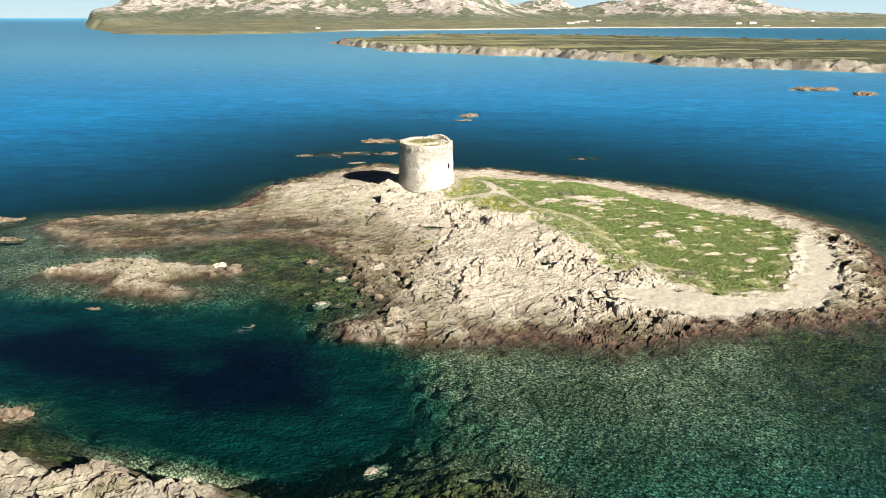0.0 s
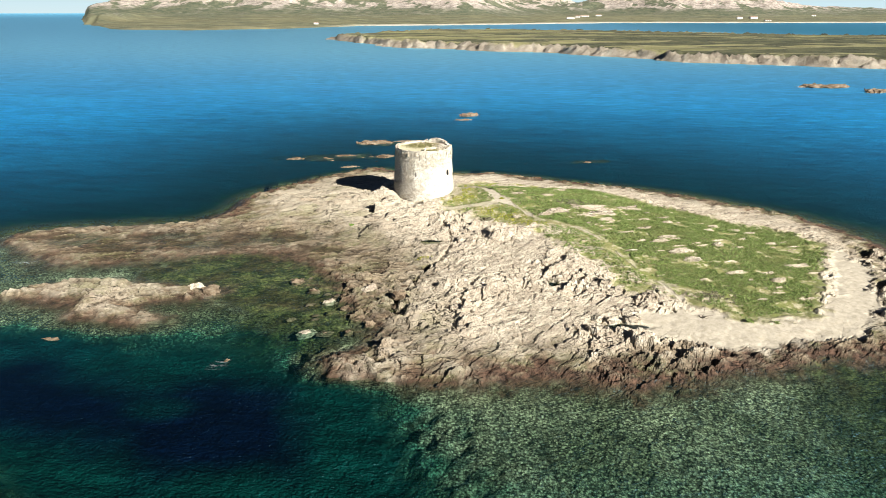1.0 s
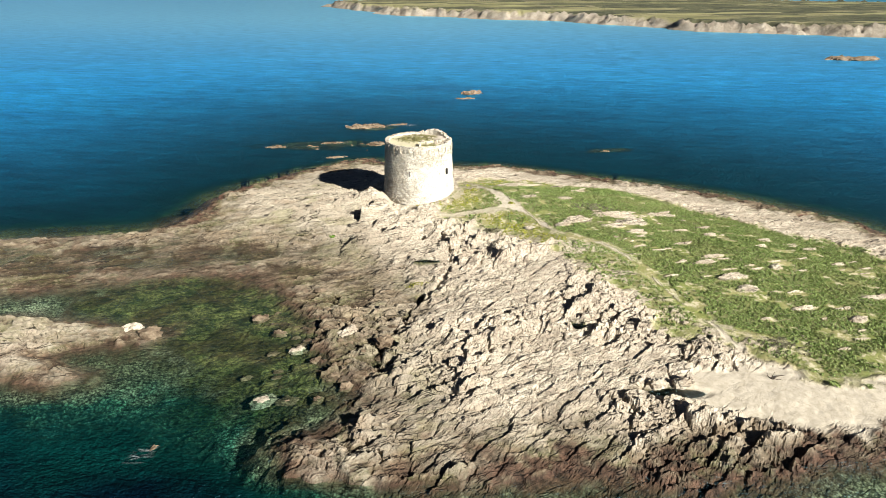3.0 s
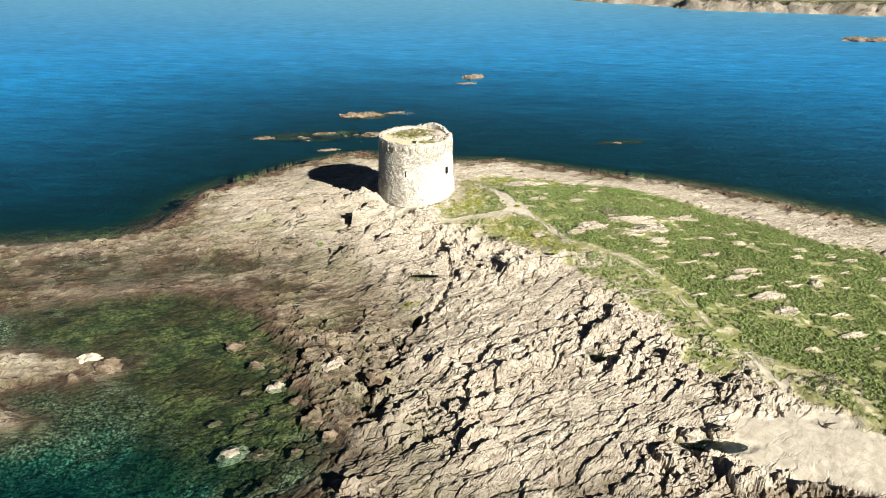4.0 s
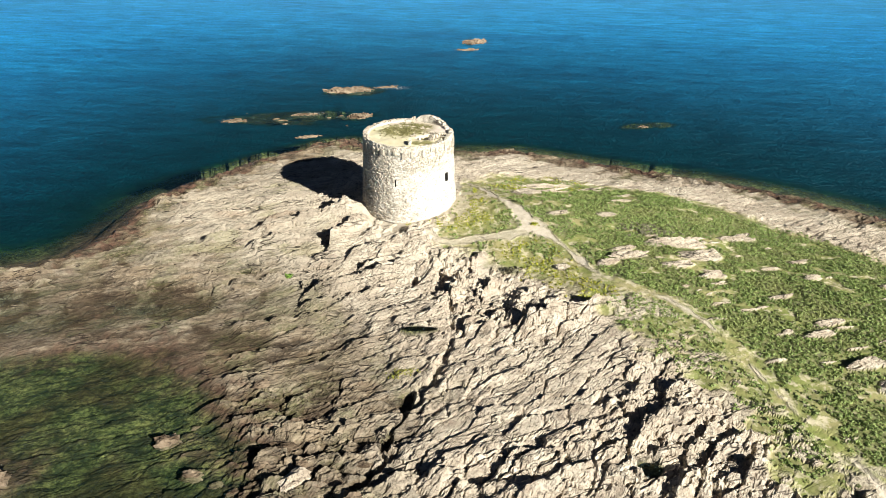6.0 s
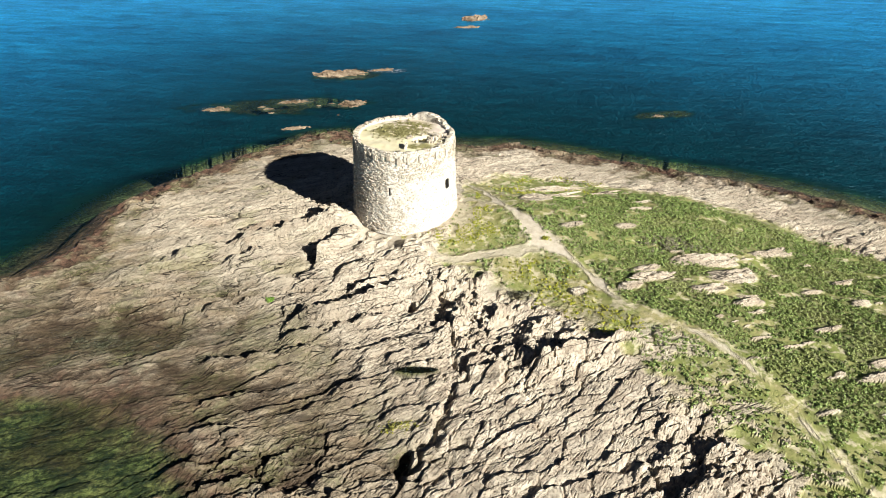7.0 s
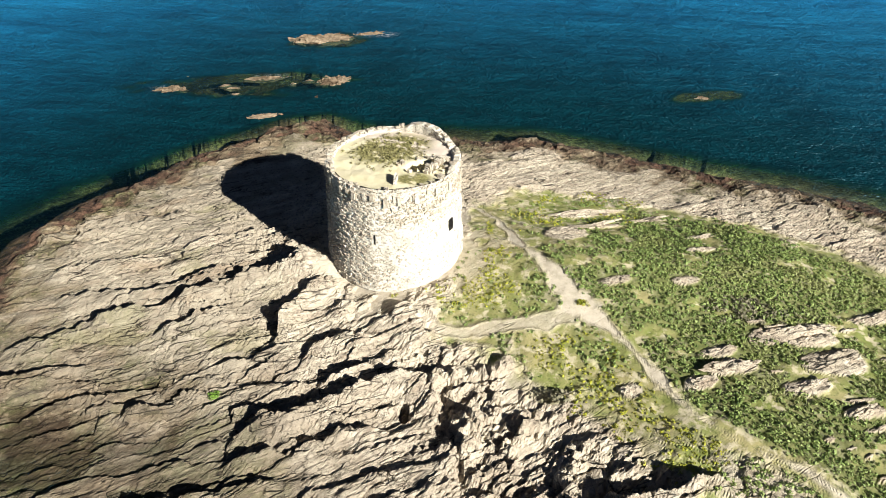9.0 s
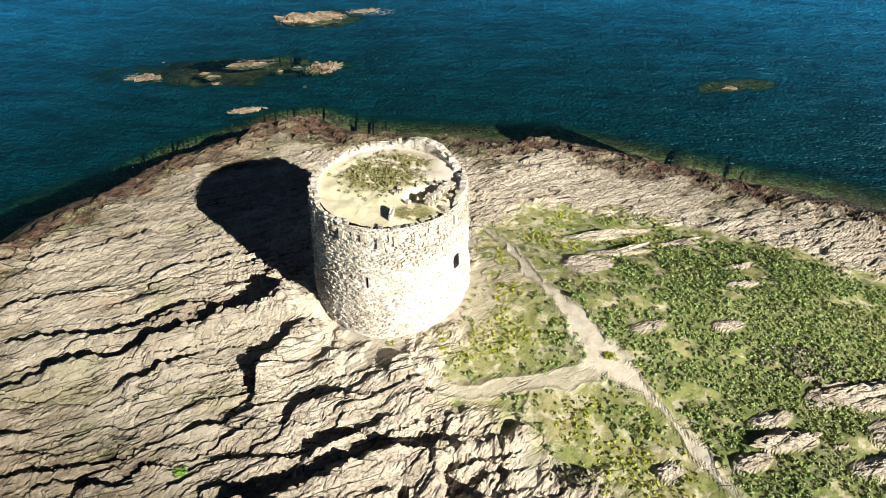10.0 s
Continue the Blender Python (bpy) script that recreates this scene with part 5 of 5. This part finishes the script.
def low_island(x, y):
    d = inside_distance(x, y, PIANA) + 16 * (fractal(x / 40, y / 40, 4, 301) - 0.5) + 8 * (fractal(x / 12, y / 12, 3, 305) - 0.5)
    z = -2 + 2.6 * smooth(-3, 2, d) + 5.6 * smooth(1, 11, d) + 2.2 * smooth(10, 160, d)
    z += 4.5 * (fractal(x / 5.5, y / 5, 4, 311, 0.65) - 0.5 - 0.25 * smooth(0.06, 0.0, np.abs(fractal(x / 14, y / 30, 3, 317) - 0.5))) * smooth(0, 4, d) * smooth(24, 9, d) * 1.6 + 1.2 * (fractal(x / 25, y / 25, 3, 315) - 0.5)
    plain = smooth(8, 15, d + 8 * (fractal(x / 8, y / 8, 3, 321) - 0.5))
    scrub = smooth(0.47, 0.56, fractal(x / 60, y / 18, 5, 331, 0.6) + 0.16 * smooth(-40, 320, x - 0.15 * y + 120) - 0.06)
    return z, plain * (1 - scrub), scrub * plain, 0 * x


px = np.concatenate([np.arange(-200, 700, 2.2), np.arange(700, 1350, 9.0)])
py = np.concatenate([np.arange(370, 760, 2.2), np.arange(760, 1120, 8.0)])
bx, by = np.meshgrid(px, py)
hz, h_plain, h_scrub, h_beach = low_island(bx, by)
isle = sheet("far_island", px, py, hz, {"plain": h_plain, "green": h_scrub, "beach": h_beach}, FAR_FLAT)
tagged(isle, "low grassy island with a pale rocky shore", "island", kind="structure")


def hills(x, y):
    coast = np.interp(x, [-760, -696, -583, -426, -295, -179, -13, 452, 792, 1244, 2800], [1500, 1380, 1200, 1125, 1235, 1446, 1520, 1833, 1892, 1970, 2150])
    d = y - coast + 40 * (fractal(x / 90, y / 90, 4, 401) - 0.5)
    side = smooth(-0.527, -0.513, x / np.maximum(y, 1) + 0.006 * (fractal(x / 50, y / 50, 3, 407) - 0.5))
    z = 3.5 * smooth(0, 30, d) + 10 * smooth(30, 500, d)
    for cx, cy, h, rx, ry in ((-1010, 2550, 80, 110, 400), (-640, 2800, 175, 330, 520), (-240, 2950, 215, 320, 560), (30, 2750, 150, 135, 480), (330, 2900, 26, 160, 350),
                              (890, 2900, 82, 260, 420), (1180, 2950, 52, 240, 400), (560, 2900, 22, 220, 350), (1650, 3100, 26, 600, 500), (640, 4550, 125, 230, 260), (-760, 1560, 20, 45, 170)):
        z = z + h * np.exp(-((x - cx) / rx) ** 2 - ((y - cy) / ry) ** 2)
    z = z + (fractal(x / 130, y / 130, 6, 411, 0.58) - 0.5) * (6 + 0.75 * np.clip(z - 14, 0, 110)) + (fractal(x / 34, y / 34, 4, 415, 0.65) - 0.5) * 0.35 * np.clip(z - 14, 0, 70)
    z = -3 + (z + 3) * smooth(-15, 12, d) * side
    high = smooth(11, 22, z + 16 * (fractal(x / 60, y / 60, 4, 421) - 0.5))
    green = smooth(0.46, 0.60, 0.65 * fractal(x / 70, y / 90, 6, 431, 0.7) + 0.35 * fractal(x / 22, y / 30, 5, 433, 0.7)) + 0.6 * smooth(60, 25, z)
    beach = smooth(3.2, 1.6, z) * smooth(-260, -120, x)
    return z, 1 - high, np.clip(green, 0, 1), beach


fx_, fy_ = np.arange(-1500, 2800, 9.0), np.concatenate([np.arange(1080, 2000, 6.0), np.arange(2000, 3400, 9.0), np.arange(3400, 4850, 25.0)])
bx, by = np.meshgrid(fx_, fy_)
fz, f_plain, f_green, f_beach = hills(bx, by)
far_hills = sheet("far_hills", fx_, fy_, fz, {"plain": f_plain, "green": f_green, "beach": f_beach}, FAR_HILL)
tagged(far_hills, "rocky granite hills with scrub behind a low coast", "hills", kind="structure")


def sky_backdrop():
    """Pale haze low over the horizon, far behind all land."""
    m = Nodes("horizon_haze")
    up = m.node("ShaderNodeSeparateXYZ")
    m.link(m.geo.outputs["Position"], up.inputs[0])
    glow = m.node("ShaderNodeEmission")
    m.link(m.ramp(m.calc("DIVIDE", up.outputs[2], 520.0), (0.0, (0.34, 0.42, 0.44)), (0.35, (0.27, 0.39, 0.45)), (1.0, (0.08, 0.16, 0.24))), glow.inputs[0])
    m.link(glow.outputs[0], m.out.inputs[0])
    verts, faces, n = [], [], 48
    for i in range(n + 1):
        a = radians(-52 + 104 * i / n)
        for z in (-5, 520):
            verts.append((4760 * math.sin(a), 4760 * math.cos(a), z))
    for i in range(n):
        faces.append((2 * i, 2 * i + 1, 2 * i + 3, 2 * i + 2))
    me = bpy.data.meshes.new("backdrop")
    me.from_pydata(verts, [], faces)
    me.materials.append(m.mat)
    return tagged(new("backdrop", me), "pale hazy sky low over the horizon", "sky", kind="structure")


sky_backdrop()
WHITEWASH, TILES = make_plain("whitewash", (0.78, 0.75, 0.70)), make_plain("clay_tiles", (0.40, 0.27, 0.19))


def far_house(x, y, long, deep, tall, turn, label):
    z = float(hills(np.array([x]), np.array([y]))[0][0])
    house = thing("house", (x, y, z - 1), label, "house", "far houses")
    house.rotation_euler = (0, 0, radians(turn))
    bm = bmesh.new()
    bmesh.ops.create_cube(bm, size=1.0, matrix=Matrix.Translation((0, 0, tall / 2)) @ Matrix.Diagonal((long, deep, tall, 1)))
    part("wall", bm, WHITEWASH, house)
    bm = bmesh.new()
    e, g = 0.5, tall + deep * 0.22
    vs = [bm.verts.new(p) for p in ((-long / 2 - e, -deep / 2 - e, tall), (long / 2 + e, -deep / 2 - e, tall), (long / 2 + e, deep / 2 + e, tall), (-long / 2 - e, deep / 2 + e, tall),
                                    (-long / 2 - e, 0, g), (long / 2 + e, 0, g))]
    for q in ((0, 1, 5, 4), (2, 3, 4, 5), (1, 2, 5), (3, 0, 4), (3, 2, 1, 0)):
        bm.faces.new([vs[k] for k in q])
    part("roof", bm, TILES, house)
    for k in range(int(long // 5)):
        bm = bmesh.new()
        bmesh.ops.create_cube(bm, size=1.0, matrix=Matrix.Translation((-long / 2 + 2.5 + k * 5, -deep / 2, tall * 0.55)) @ Matrix.Diagonal((1.2, 0.1, 1.6, 1)))
        part("window", bm, DARK, house)


for x, y, long, deep, tall, turn in ((-262, 1400, 9, 6, 4, 5), (352, 1960, 22, 8, 5, 10), (390, 2050, 12, 8, 6, -20), (440, 2200, 26, 8, 4, 4), (490, 2230, 18, 8, 4, 8), (880, 2080, 16, 8, 6, 0),
                                     (930, 2100, 24, 9, 6, 12), (905, 1950, 18, 7, 3, 0), (1190, 2250, 12, 7, 4, 0)):
    far_house(x, y, long, deep, tall, turn, "small whitewashed house on the far coast")
